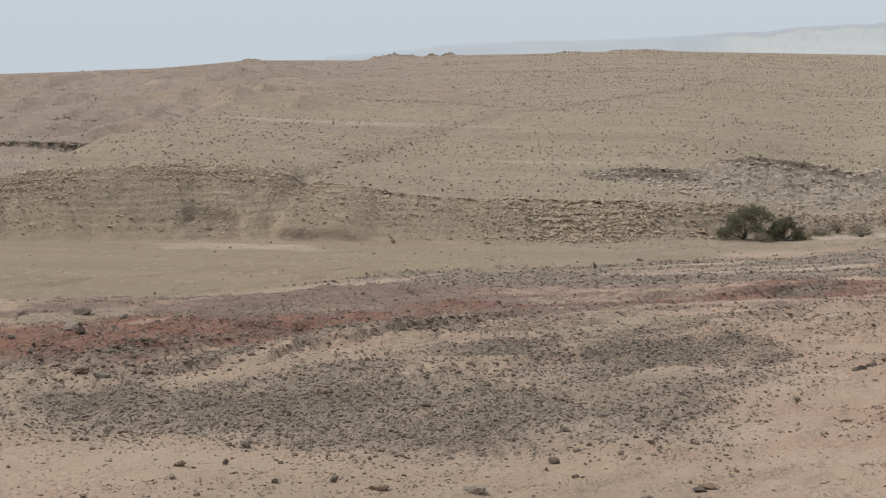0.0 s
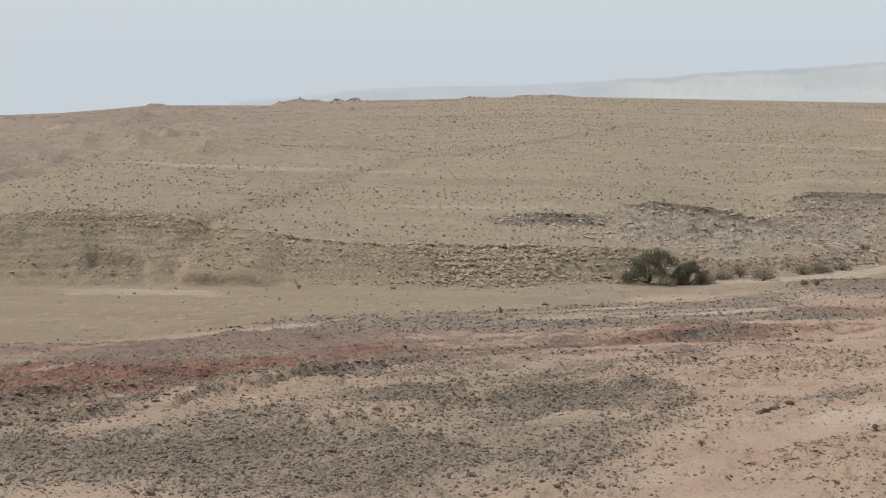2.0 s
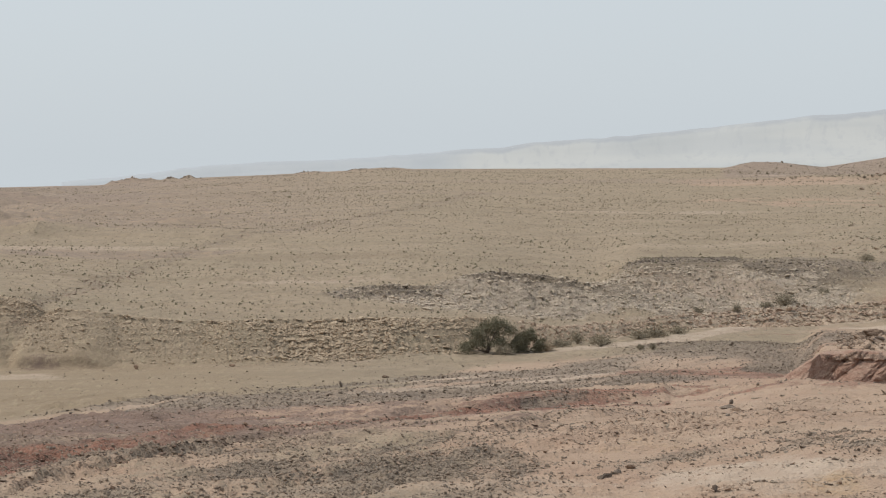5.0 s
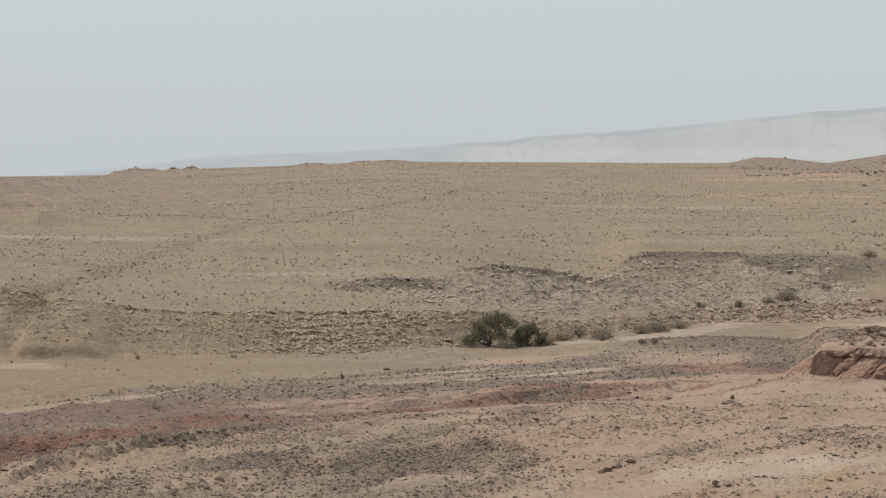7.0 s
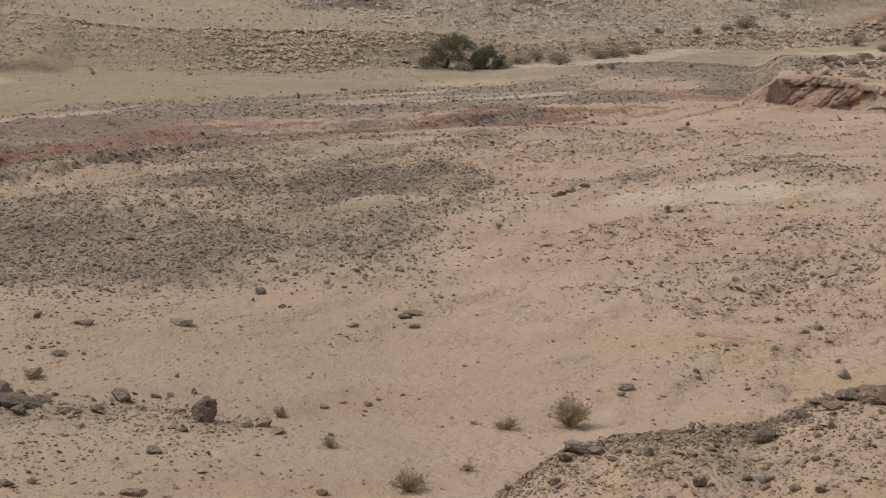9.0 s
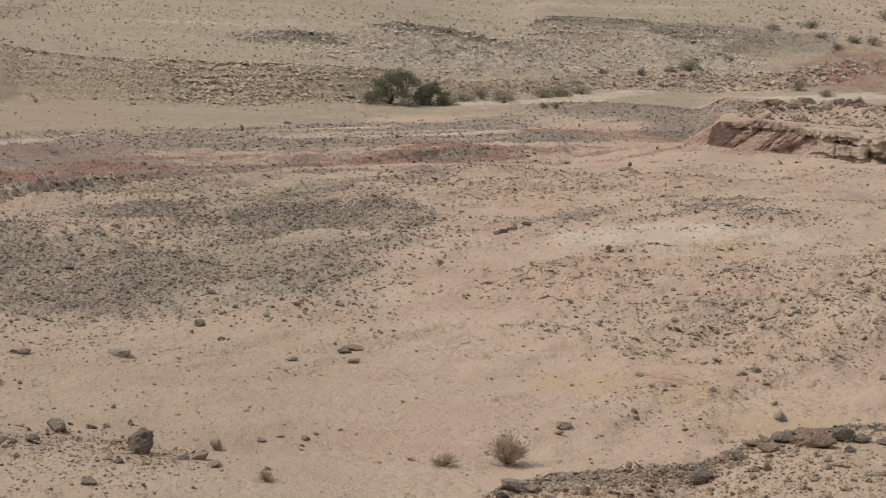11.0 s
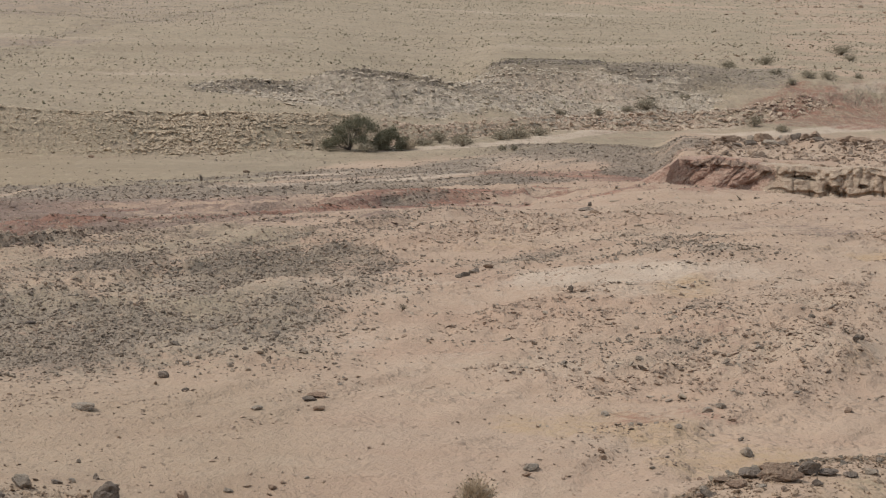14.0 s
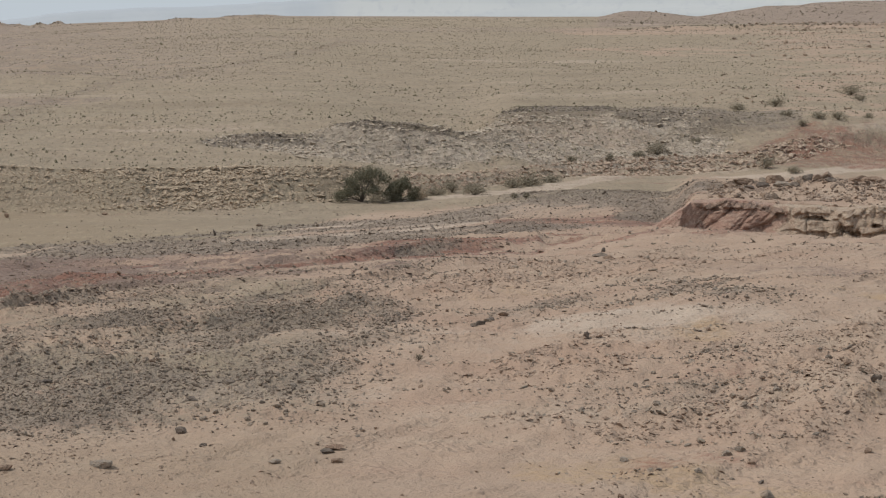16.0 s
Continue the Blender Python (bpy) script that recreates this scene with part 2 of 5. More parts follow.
def bank_material():
    """Red marl with cream silt and a brown crust, bedded and washed."""
    k = Nodes("cut_bank_marl", 1.0)
    mid, fine = k.noise(0.9, 4, 0.65), k.noise(5.0, 4, 0.7)
    beds = k.noise(1.4, 4, 0.65, (0.6, 0.6, 1.6))
    red = k.mix(k.span(beds, 0.4, 0.62), (0.39, 0.24, 0.178), (0.45, 0.31, 0.235))
    red = k.mix(k.span(mid, 0.5, 0.7, 0, 0.7), red, (0.33, 0.185, 0.134))
    cream = k.mix(k.span(beds, 0.4, 0.62), (0.50, 0.385, 0.285), (0.42, 0.305, 0.222))
    ragged = k.math("MULTIPLY", k.math("SUBTRACT", mid, 0.5), 1.4)
    colour = k.mix(k.span(k.math("ADD", k.mask("cream"), ragged), 0.35, 0.65), red, cream)
    crust = k.mix(k.span(fine, 0.4, 0.65), (0.19, 0.13, 0.10), (0.37, 0.255, 0.185))
    colour = k.mix(k.span(k.math("ADD", k.mask("crust"), ragged), 0.4, 0.6), colour, crust)
    colour = k.mix(k.span(fine, 0.54, 0.68, 0, 0.55), colour, (0.24, 0.165, 0.12))
    colour = k.mix(k.span(fine, 0.46, 0.34, 0, 0.5), colour, (0.60, 0.45, 0.34))
    return k.done(colour, k.math("ADD", k.math("MULTIPLY", beds, 1.2), fine), 0.3)


FAR = far_material()
BANK = bank_material()

# ---- the lie of the land ----
def spot(ix, iy, s):
    """A fixed chance value from 0 to 1 for each cell of a lattice."""
    h = (ix.astype(np.int64) * 374761393 + iy.astype(np.int64) * 668265263 + s * 974711) & 0xFFFFFFFF
    h = ((h ^ (h >> 13)) * 1274126177) & 0xFFFFFFFF
    h = ((h ^ (h >> 16)) * 2246822519) & 0xFFFFFFFF
    return ((h ^ (h >> 15)) & 0xFFFFFF) / 16777215.0


def wave(x, y, size, s):
    """Smooth noise from -1 to 1 with cells of the given size."""
    u, v = x / size + 17.3 * s, y / size - 9.1 * s
    iu, iv = np.floor(u), np.floor(v)
    fu, fv = u - iu, v - iv
    fu, fv = fu * fu * (3 - 2 * fu), fv * fv * (3 - 2 * fv)
    a, b, c, e = spot(iu, iv, s), spot(iu + 1, iv, s), spot(iu, iv + 1, s), spot(iu + 1, iv + 1, s)
    return 2 * ((a * (1 - fu) + b * fu) * (1 - fv) + (c * (1 - fu) + e * fu) * fv) - 1


def fbm(x, y, size, octaves, s):
    total, gain = 0.0, 1.0
    for n in range(octaves):
        total = total + gain * wave(x, y, size / 2**n, s + n)
        gain *= 0.5
    return total / 1.6


def ss(a, b, v):
    u = np.clip((v - a) / (b - a), 0, 1)
    return u * u * (3 - 2 * u)


def hump(v, mid, wide):
    return np.exp(-(((v - mid) / wide) ** 2))


def bedded(x, y, size, octaves, s, drawn=3.0):
    """Noise drawn out across the valley, as beds of rock crop out."""
    return fbm(x / drawn, y, size, octaves, s)


def slanted(x, y, size, octaves, s, drawn=3.0):
    """Noise drawn out along the strike of the valley's beds, which run away to the right."""
    return fbm((0.66 * x + 0.75 * y) / drawn, 0.66 * y - 0.75 * x, size, octaves, s)


def polar(x, y):
    return np.hypot(x, y), np.degrees(np.arctan2(x, y))


# the scarp beyond the flat: where its foot runs, how wide its face is, and how high its rim, by bearing
FOOT = ([-60, -20, -18, -12, -4, 0, 2, 5, 9, 14, 18, 60], [194, 194, 195, 199, 201, 204, 209, 219, 245, 254, 272, 300])
FACE = ([-60, -13, -7, 0, 3, 6, 60], [14, 13, 10, 9, 8, 6, 6])
RIM = ([-60, -18, -13.5, -11.8, -9.7, -7.1, -5.5, 0, 2.5, 4.5, 7, 60], [1.5, 1.6, 2.4, 2.1, 1.1, -0.2, -0.6, -0.95, -1.3, -2.9, -3.4, -3.0])
# elevation of the far brow, in degrees from the eye
BROW = ([-60, -18, -16, -13.7, -11.2, -8, -6, 0.1, 5, 9, 12.4, 14.2, 17, 60], [-1.5, -1.23, -1.14, -1.0, -0.72, -0.68, -0.52, -0.26, -0.27, -0.27, -0.27, -0.26, -0.2, 0.0])
# crest of the spur on which the eye stands, in degrees below the eye
SPUR = ([-20, 0, 3, 4.6, 6.8, 8.4, 10.9, 12.5, 14.2, 16, 17.8, 30], [35, 24, 19.5, 17.9, 16.5, 16.0, 15.45, 15.35, 14.55, 14.1, 13.75, 12.5])


# where the soils lie: bearings, nearest and farthest range
RED = ([-21, -18.1, -14.5, -10.9, -8.5, -5.9, -4.3, -2.0, 1.1, 4.4, 8.0], [97, 97, 95, 96, 103, 108, 114, 118, 120, 131, 143], [113, 113, 113, 110, 112, 125, 129, 130, 134, 146, 152])
SHALE = ([-14.5, -12.6, -11.0, -8.5, -6.9, -3.5], [110, 105, 102, 103, 106, 114], [118, 124, 134, 138, 136, 130])
LINE_A = ([-20, -17.2, -14.2, -11.4, -8.5, -6.1, -3.6, -2.0], [92, 92, 91, 93, 99, 104, 108, 110], [95, 95, 95, 97, 103, 108, 112, 115])
LINE_B = ([-2.0, -0.3, 1.1, 3.3, 5.5], [104, 106, 109, 112, 116], [108, 110, 113, 118, 122])
GRAVEL_A = ([-17.2, -15.8, -14.2, -12.6, -10.1, -6.8, -3.5, -1.9, -1.1], [85, 82, 80, 79, 77, 77, 79, 81, 85], [89, 90, 91, 88, 88, 89, 90, 90, 88])
GRAVEL_B = ([-4.6, -3.6, -2.0, -1.6], [93, 93, 94, 97], [101, 104, 105, 104])
GRAVEL_C = ([-1.9, -0.3, 1.3, 2.9, 4.2], [89, 89, 89, 89, 90], [97, 103, 107, 108, 105])
BAND = ([-9, -6.9, -3.6, -0.4, 2.8, 6.0, 9.0], [137, 134, 136, 142, 146, 158, 172], [150, 160, 168, 178, 186, 196, 205])
FLAT_EDGE = ([-21, -18.1, -14.2, -11.0, -8.5, -6.2], [118, 118, 124, 138, 144, 145], [134, 136, 142, 149, 155, 150])
GREY_SWELL = ([6.5, 8.3, 9.7, 11.3, 12.6, 13.7], [190, 191, 192, 190, 180, 184], [206, 214, 222, 224, 216, 200])
BLUE_LINE = ([8.2, 9.4, 10.5, 12.1], [196, 194, 190, 180], [206, 207, 204, 190])
RIVER_A = ([3.4, 4.7, 6.5, 7.6, 8.9, 9.9, 10.8], [209, 210, 212, 215, 224, 238, 244], [213, 214, 221, 227, 238, 247, 252])
RIVER_B = ([12.4, 13.2, 14.4, 15.6, 16.9, 20], [240, 239, 238, 243, 250, 258], [245, 248, 249, 250, 256, 263])
STRING_A = ([6.5, 7.3, 8.9, 10.6, 12.2, 15.6], [98, 99, 102, 102, 101, 99], [102, 104, 105, 105, 104, 102])
STRING_B = ([8.9, 12.2, 15.3], [88, 87, 86], [90, 90, 89])
STRING_C = ([9.3, 10.6, 13.8, 16.1], [78, 79, 81, 80], [81, 83, 84, 83])
PATCH = ([10.3, 11.0, 12.7, 13.9], [105, 105, 103, 102], [109, 111, 112, 107])
SHADY = ([13.6, 15.4, 18], [111, 107, 108], [121, 117, 116])
CREAM = ([7.0, 7.8, 10.6, 13.8, 16.2], [92, 92, 92, 94, 95], [97, 100, 102, 99, 99])
ASH = ([-1.6, 0.5, 1.8, 2.6, 3.7, 5.7, 7.3, 8.9, 10.5, 13.7], [236, 236, 231, 227, 229, 237, 246, 246, 250, 262], [243, 246, 256, 262, 264, 286, 286, 285, 280, 278])
CAP = ([2.3, 3.2, 4.4, 5.8], [250, 247, 247, 250], [262, 263, 264, 266])
TAIL = ([-1.4, 0.5, 1.9], [237, 238, 240], [246, 247, 247])
TABLE = ([6.9, 7.8, 8.9, 10.0, 12.1, 15.6], [286, 285, 284, 283, 274, 272], [305, 308, 308, 310, 322, 324])
SALT = ([8.6, 9.9, 11.6], [264, 262, 264], [272, 277, 272])
WASH = [(-37, 214), (-36, 242), (-36, 281), (-32, 328), (-27, 366), (-15, 410), (0, 456), (12, 512), (30, 600)]


def west_edge(d):
    """Where the upland breaks off to the side valley in the west."""
    return np.interp(d, [190, 211, 250, 290, 320, 450, 620, 900], [-60, -62, -67.5, -70, -71, -86, -118, -190])


def strip(th, d, place, soft=3.0, fade=0.4):
    """1 inside such a stretch of ground, softly down to 0 outside."""
    bearings, low, high = place
    lo, hi = np.interp(th, bearings, low), np.interp(th, bearings, high)
    ends = ss(bearings[0] - fade, bearings[0] + fade, th) * ss(bearings[-1] + fade, bearings[-1] - fade, th)
    return ss(lo - soft, lo + soft, d) * ss(hi + soft, hi - soft, d) * ends


# low broken steps where hard beds crop out: bearings, ranges, height
LEDGES = (
    ((-13.5, -12.0, -10.7, -7.8, -6.2, -3.0, -1.8), (92, 93.5, 94.4, 102.6, 106.5, 112.9, 114), 0.65),
    ((-8.5, -7.2, -5.8), (107.6, 107.2, 107.3), 0.45),
    ((-11.0, -9.0), (105.3, 107.2), 0.4),
    ((-0.8, 1.9, 3.5, 5.2), (112.5, 113.6, 115, 124), 0.12),
    ((-5.7, -3.6, -2.0), (114.1, 113.7, 114.7), 0.5),
    ((-18.0, -14.0, -11.0), (98, 98.6, 100), 0.35),
    ((2.0, 5.0, 7.5), (132, 139, 143), 0.35),
)


def past_ledge(x, y, d, th, place):
    """How far a place lies behind a step, and how much of the step is there."""
    bearings, ranges, tall = place
    edge = np.interp(th, bearings, ranges) + 1.2 * wave(x, y, 4, 121) + 0.5 * wave(x, y, 1.3, 122)
    there = ss(bearings[0], bearings[0] + 0.5, th) * ss(bearings[-1], bearings[-1] - 0.5, th) * ss(-0.45, 0.05, wave(x, y, 4.5, 123 + len(bearings)))
    return d - edge, there


def height(x, y):
    d, th = polar(x, y)
    dh = np.sqrt(0.3 * x * x + np.maximum(y, 0) ** 2)
    # the brow, the sandy bowl, the gravel swell and the fall to the dry river
    z = np.interp(dh, [0, 4, 45, 58, 80, 95, 115, 135, 160, 200, 9000], [14.4, 14.2, 0.8, 0, 0, 0.5, 0.3, -1.0, -2.8, -4.5, -4.5])
    z = z - 1.5 * ss(-4, -16, th) * hump(d, 146, 22)
    z = z + 0.6 * hump(d, 57, 3.0) * ss(0, -8, th)
    z = z + 1.35 * hump(d, 147, 15) * hump(th, 12.3, 2.4) + 1.0 * hump(d, 138, 18) * ss(13, 16, th) + 1.0 * hump(d, 104, 20) * ss(6, 16, th)
    z = z + 0.9 * hump(d, 80.5, 3.6) * hump(th, 17.0, 1.5)
    z = z + 1.5 * hump(d, 205, 15) * hump(th, 10, 3.2)
    # low red rise in the middle, steep to the north-east
    lobe = 144 + 1.1 * np.abs(wave(x, d * 0, 2.3, 65)) + 1.5 * wave(x, d * 0, 7, 66) - 1.6 * (8 - th)
    z = z + 0.55 * ss(lobe - 3.2, lobe + 0.8, d) * ss(lobe + 22, lobe + 6, d) * ss(8.5, 8.05, th) * ss(0, 5, th)
    # spur
    dc = 34 + (th - 4.6) * 0.45 + 0.7 * fbm(x, y, 9, 3, 61)
    crest = 16 - dc * np.tan(np.radians(np.interp(th, *SPUR)))
    front = np.abs(th) < 60
    spur = np.where(d < dc, crest - 0.03 * (dc - d), crest - 0.75 * (d - dc))
    spur = np.where(front & (y > 0), spur, -50)
    gap = spur - z
    z = np.where(gap > -3, z + 0.5 * (gap + np.sqrt(gap * gap + 0.15)) * ss(-3, 0, gap), z)
    # the red cut bank
    face = 168.5 + 0.9 * np.abs(wave(x, d * 0, 3.4, 71)) + 1.6 * wave(x, d * 0, 11, 72) + 0.8 * np.abs(wave(x, d * 0, 1.1, 73)) + 0.5 * wave(x, y, 0.8, 75)
    top = np.interp(d, [168, 174, 182, 200, 225, 240], [-0.45, -0.6, -1.0, -1.3, -3.0, -4.5]) + 0.4 * fbm(x, y, 7, 4, 74) + 0.25 * ss(0.0, 0.3, bedded(x, y, 5, 3, 76))
    cut = ss(11.7, 12.7, th) * (0.35 * ss(face - 1.8, face + 0.6, d) + 0.65 * ss(face, face + 0.9, d))
    z = np.where(d < 245, np.maximum(z, z + (top - z) * cut), z)
    z = z - 0.8 * hump(d, 163, 3.5) * ss(11, 12, th)
    z = z + 0.9 * hump(d, 188 + 0.6 * (th - 14), 8) * ss(13.4, 14.8, th) * ss(-0.4, 0.4, fbm(x, y, 6, 2, 77))
    # flat floor of the dry river
    rip = fbm(x, y, 30, 3, 11)
    z = z + 0.28 * rip * ss(60, 90, d) * (1 - 0.75 * ss(140, 160, d) * ss(215, 195, d))
    # scarp and the upland behind it
    foot = np.interp(th, *FOOT) + 1.2 * wave(x, y, 14, 21)
    wide = np.interp(th, *FACE)
    # buttresses and gullies of its face
    lean_th = th - 0.11 * (d - foot - wide)
    arc = np.radians(th + 0.05 * (d - foot)) * 205
    notch = 2.4 * hump(lean_th, -9.6, 0.35) + 3.0 * hump(th, -12.3, 1.3) - 2.5 * hump(th, -15.6, 1.3) - 1.5 * hump(th, -8.3, 0.9) + 1.8 * hump(th, -5.2, 0.4) + 1.0 * hump(lean_th, -14.2, 0.3) + 1.5 * hump(th, -2.2, 0.5)
    rills = (1 - np.abs(wave(arc, 0.25 * d, 3.4, 24))) ** 2 + 0.5 * (1 - np.abs(wave(arc, 0.3 * d, 1.5, 28))) ** 2
    part_up = np.clip((d - foot) / wide, 0, 1)
    foot = foot + 0.55 * notch * (0.25 + 0.75 * part_up) * ss(-4.0, -4.5, th - 6) + (0.5 * rills - 0.4) * ss(4, 1, th)
    rim_z = np.interp(th, *RIM) + 0.3 * wave(x, y, 11, 22) - 0.8 * hump(th, -9.5, 0.3) * hump(d, 214, 7)
    edge = foot + wide
    brow_z = 16 + 900 * np.tan(np.radians(np.interp(th, *BROW)))
    u = np.clip((d - edge) / (900 - edge), 0, 1)
    stepped = ss(0.12, 0.2, u) * 0.22 + 0.78 * np.clip((u - 0.14) / 0.86, 0, 1)
    rise = u + (stepped - u) * ss(-4, -9, th)
    up = rim_z + (brow_z - rim_z) * rise
    up = up + 0.35 * fbm(x, y, 40, 4, 31) * ss(0.0, 0.1, u) * (1 - 0.3 * u)
    lip = 0.09 * ss(5, 2, th) * ss(-11, -8.5, th) * ss(-0.5, 0.3, wave(x, y, 5, 26))
    slope = (ss(0, 1, (d - foot) / wide) * 0.55 + 0.45 * np.clip((d - foot) / wide, 0, 1)) * (1 - lip)
    slope = slope + lip * ss(0.95, 0.985, (d - foot) / wide + 0.03 * wave(x, y, 3, 25))
    on_face = hump((d - foot) / wide, 0.5, 0.5)
    ledge = fbm(x, y, 7, 3, 23)
    up_face = z + (up - z) * slope
    band = up_face * 1.5 + 0.7 * ledge
    up_face = up_face + on_face * 0.22 * np.minimum(1, 1.0 - 2 * np.abs(band - np.floor(band) - 0.5)) * ss(-1, 1, ledge + 0.6)
    z = np.where(d < foot, z, np.where(d < edge, up_face, up))
    # scooped hollow and small cut at the scarp's foot
    scoop = ss(1.0, 0.88, (((th + 12.2) / 0.85) ** 4 + ((d - 201.4) / 3.2) ** 4) ** 0.25 + 0.12 * wave(x, y, 1.5, 27))
    z = z + scoop * np.minimum(0, -4.0 + 0.19 * (d - 198) - z)
    z = z + 0.85 * ss(-10.5, -10.2, th) * ss(-7.4, -8.4, th) * ss(199.2, 199.8, d) * ss(205, 202, d)
    # side valley in the west with two ledges
    west_x = west_edge(d) + 1.2 * wave(x, y, 16, 41) + 0.5 * wave(x, y, 4, 46)
    west = ss(west_x, west_x - 12, x) * ss(200, 214, d) * ss(560, 400, d)
    low = np.interp(d + 3 * wave(x, 0.3 * y, 30, 42), [200, 230, 300, 338, 340, 416, 419, 600, 900], [-4.5, -5.0, -4.3, -3.9, -2.5, -2.6, -1.1, -2.0, -2.8])
    z = z + (low - z) * west
    # ashen hills behind the dry river, the dark table and its broken edge
    hilly = fbm(x, y, 8, 4, 51)
    hill = 2.5 * np.minimum(1, 1.5 * hump(th, 4.05, 1.85) * hump(d, 252, 9)) + 0.95 * hump(th, 0.2, 1.5) * hump(d, 244, 4.0) + 1.3 * hump(th, 6.6, 2.2) * hump(d, 262, 12)
    crags = np.abs(bedded(x, y, 5, 4, 52, 2.0))
    capped = ss(1.6, 2.4, hill)
    z = z + hill * (1 + 0.2 * hilly * (1 - capped)) + 0.6 * np.minimum(1, hill) * (0.5 - crags) * (1 - 0.8 * capped)
    swell = (1.7 * ss(252, 286, d) * ss(520, 300, d) + 1.1 * ss(262, 278, d) * ss(300, 286, d)) * ss(5.9, 7.6, th)
    z = z + swell * (1 + 0.2 * hilly) + 0.5 * np.minimum(1, swell) * (0.4 - crags) * ss(288, 276, d)
    table = ss(6.3, 8.1, th) * ss(10.35, 10.05, th) * ss(284.5, 288, d + 0.7 * wave(x, y, 6, 53)) * ss(325, 302, d)
    z = z + table * (1.12 + 0.08 * wave(x, y, 25, 54) - z)
    broken = ss(9.4, 10.6, th) * ss(262, 290, d + 6 * hilly) * ss(330, 300, d)
    z = z + broken * (1 - table) * (0.9 + 0.5 * hilly)
    z = z + 1.1 * hump(th, 16.5, 2.6) * hump(d, 262, 11) * (1 + 0.2 * hilly)
    # rolling slopes and ledges in the north-west
    nw = ss(-2, -6, th) * ss(325, 390, d) * ss(880, 700, d)
    z = z + nw * ss(-7, -11, th) * 3.0 * ((1 - np.abs(wave(x, 0.5 * y, 17, 47))) ** 2 + 0.5 * (1 - np.abs(wave(x, 0.5 * y, 7, 48))) ** 2 - 0.6)
    z = z + nw * (1.8 * fbm(x, y, 70, 4, 43) - 2.2 * ss(-8, -12, th) * (1 - np.abs(wave(x, 0.4 * y, 34, 45))) ** 3 + 0.8 * ss(0.46, 0.54, (d / 55 + 0.6 * fbm(x, y, 60, 3, 44)) % 1.0) * 1.0 - 0.4)
    # small knolls on the brow
    for mid, wide_k, tall in ((-7.5, 0.22, 2.2), (-7.1, 0.16, 2.6), (-6.7, 0.3, 2.0), (-5.95, 0.16, 1.4), (-5.45, 0.14, 2.2), (-2.0, 0.35, 1.0), (-0.6, 0.25, 1.0), (0.2, 0.5, 1.2), (-11.1, 0.25, 1.2), (-13.5, 0.2, 1.0), (-15.8, 0.2, 0.9)):
        z = z + 0.7 * tall * np.minimum(1, 1.5 * hump(th, mid, wide_k)) * hump(d, 893, 9)
    z = z + 3.1 * (ss(9.6, 10.7, th) * ss(13.2, 11.0, th) + 0.12 * wave(x, y, 18, 59)) * hump(d, 880, 22) * ss(9.5, 9.9, th)
    z = z + np.interp(th, [12.6, 13.4, 14.5, 15.4, 15.8, 17.6, 20], [0, 2.2, 4.8, 4.6, 5.6, 6.2, 6.6]) * ss(800, 872, d + 8 * wave(x, y, 40, 49)) * ss(930, 900, d)
    z = z + 1.1 * ss(10.9, 12.2, th) * ss(742, 746, d + 10 * wave(x, 0.3 * y, 50, 58)) * ss(800, 765, d)
    # beyond the brow the land drops to a plain
    z = z - 122 * ss(905, 2400, d) * ss(-60, -30, y)
    # roughness of the ground
    near = ss(900, 300, d) * (1 - 0.75 * table)
    z = z + (0.085 * fbm(x, y, 1.5, 3, 81) + 0.22 * fbm(x, y, 7, 3, 82)) * near * (1 - 0.8 * ss(140, 158, d) * ss(200, 190, d))
    beds = slanted(x, y, 4, 4, 201, 3.0)
    stony = ss(62, 78, d + 20 * ss(4, 9, th) - 16 * ss(-2, -6, th)) * ss(172, 160, d)
    z = z + stony * (0.16 * ss(0.05, 0.35, beds) + 0.12 * ss(0.0, 0.2, slanted(x, y, 1.7, 3, 85, 3.0)) + 0.05 * np.abs(wave(x, y, 0.7, 86)))
    clods = ss(-0.15, 0.45, slanted(x, y, 5, 4, 204, 3.0)) * ss(62, 72, d + 10 * ss(4, 9, th))
    z = z + stony * clods * (0.20 * ss(0.0, 0.4, slanted(x, y, 0.9, 2, 87, 1.8)) + 0.11 * ss(0.0, 0.4, wave(x, y, 0.5, 95)))
    z = z + 0.13 * outcrop_rows(x, y)
    marl = ss(-20, -17, th) * ss(9, 5, th) * ss(98, 104, d - 0.9 * th) * ss(136, 128, d - 1.4 * th)
    z = z + marl * (0.15 * ss(0.08, 0.14, slanted(x, y, 5, 3, 88, 4.0)) + 0.1 * ss(0.05, 0.1, slanted(x, y, 2.5, 3, 89, 4.0)))
    for place in LEDGES:
        behind, there = past_ledge(x, y, d, th, place)
        z = z + 0.5 * place[2] * there * ss(0, 0.35, behind) * ss(9, 1, behind)
    rocky0 = on_face * ss(3.5, 1.5, th) * (d < 230)
    craggy = np.clip(strip(th, d, ASH, 4, 1.0) * ss(284, 278, d) + ss(4.5, 6, th) * hump(d, foot + 3.5, 4.0) + 0.8 * ss(13, 14, th) * ss(172, 177, d) * ss(200, 192, d), 0, 1)
    ridged = (1 - np.abs(wave(x, y, 2.6, 111))) ** 2 + 0.6 * (1 - np.abs(wave(x, y, 1.2, 112))) ** 2
    z = z + craggy * 0.5 * (ridged - 0.7) * (0.5 + 0.5 * ss(-0.3, 0.4, bedded(x, y, 7, 3, 113)))
    beds_z = z * 2.0 + 0.9 * fbm(x, y, 6, 3, 114)
    f = beds_z - np.floor(beds_z)
    layered = np.clip(craggy + rocky0 * (0.3 + 0.3 * ss(-6, -3, th)), 0, 1) * ss(-0.6, 0.1, fbm(x, y, 9, 2, 115))
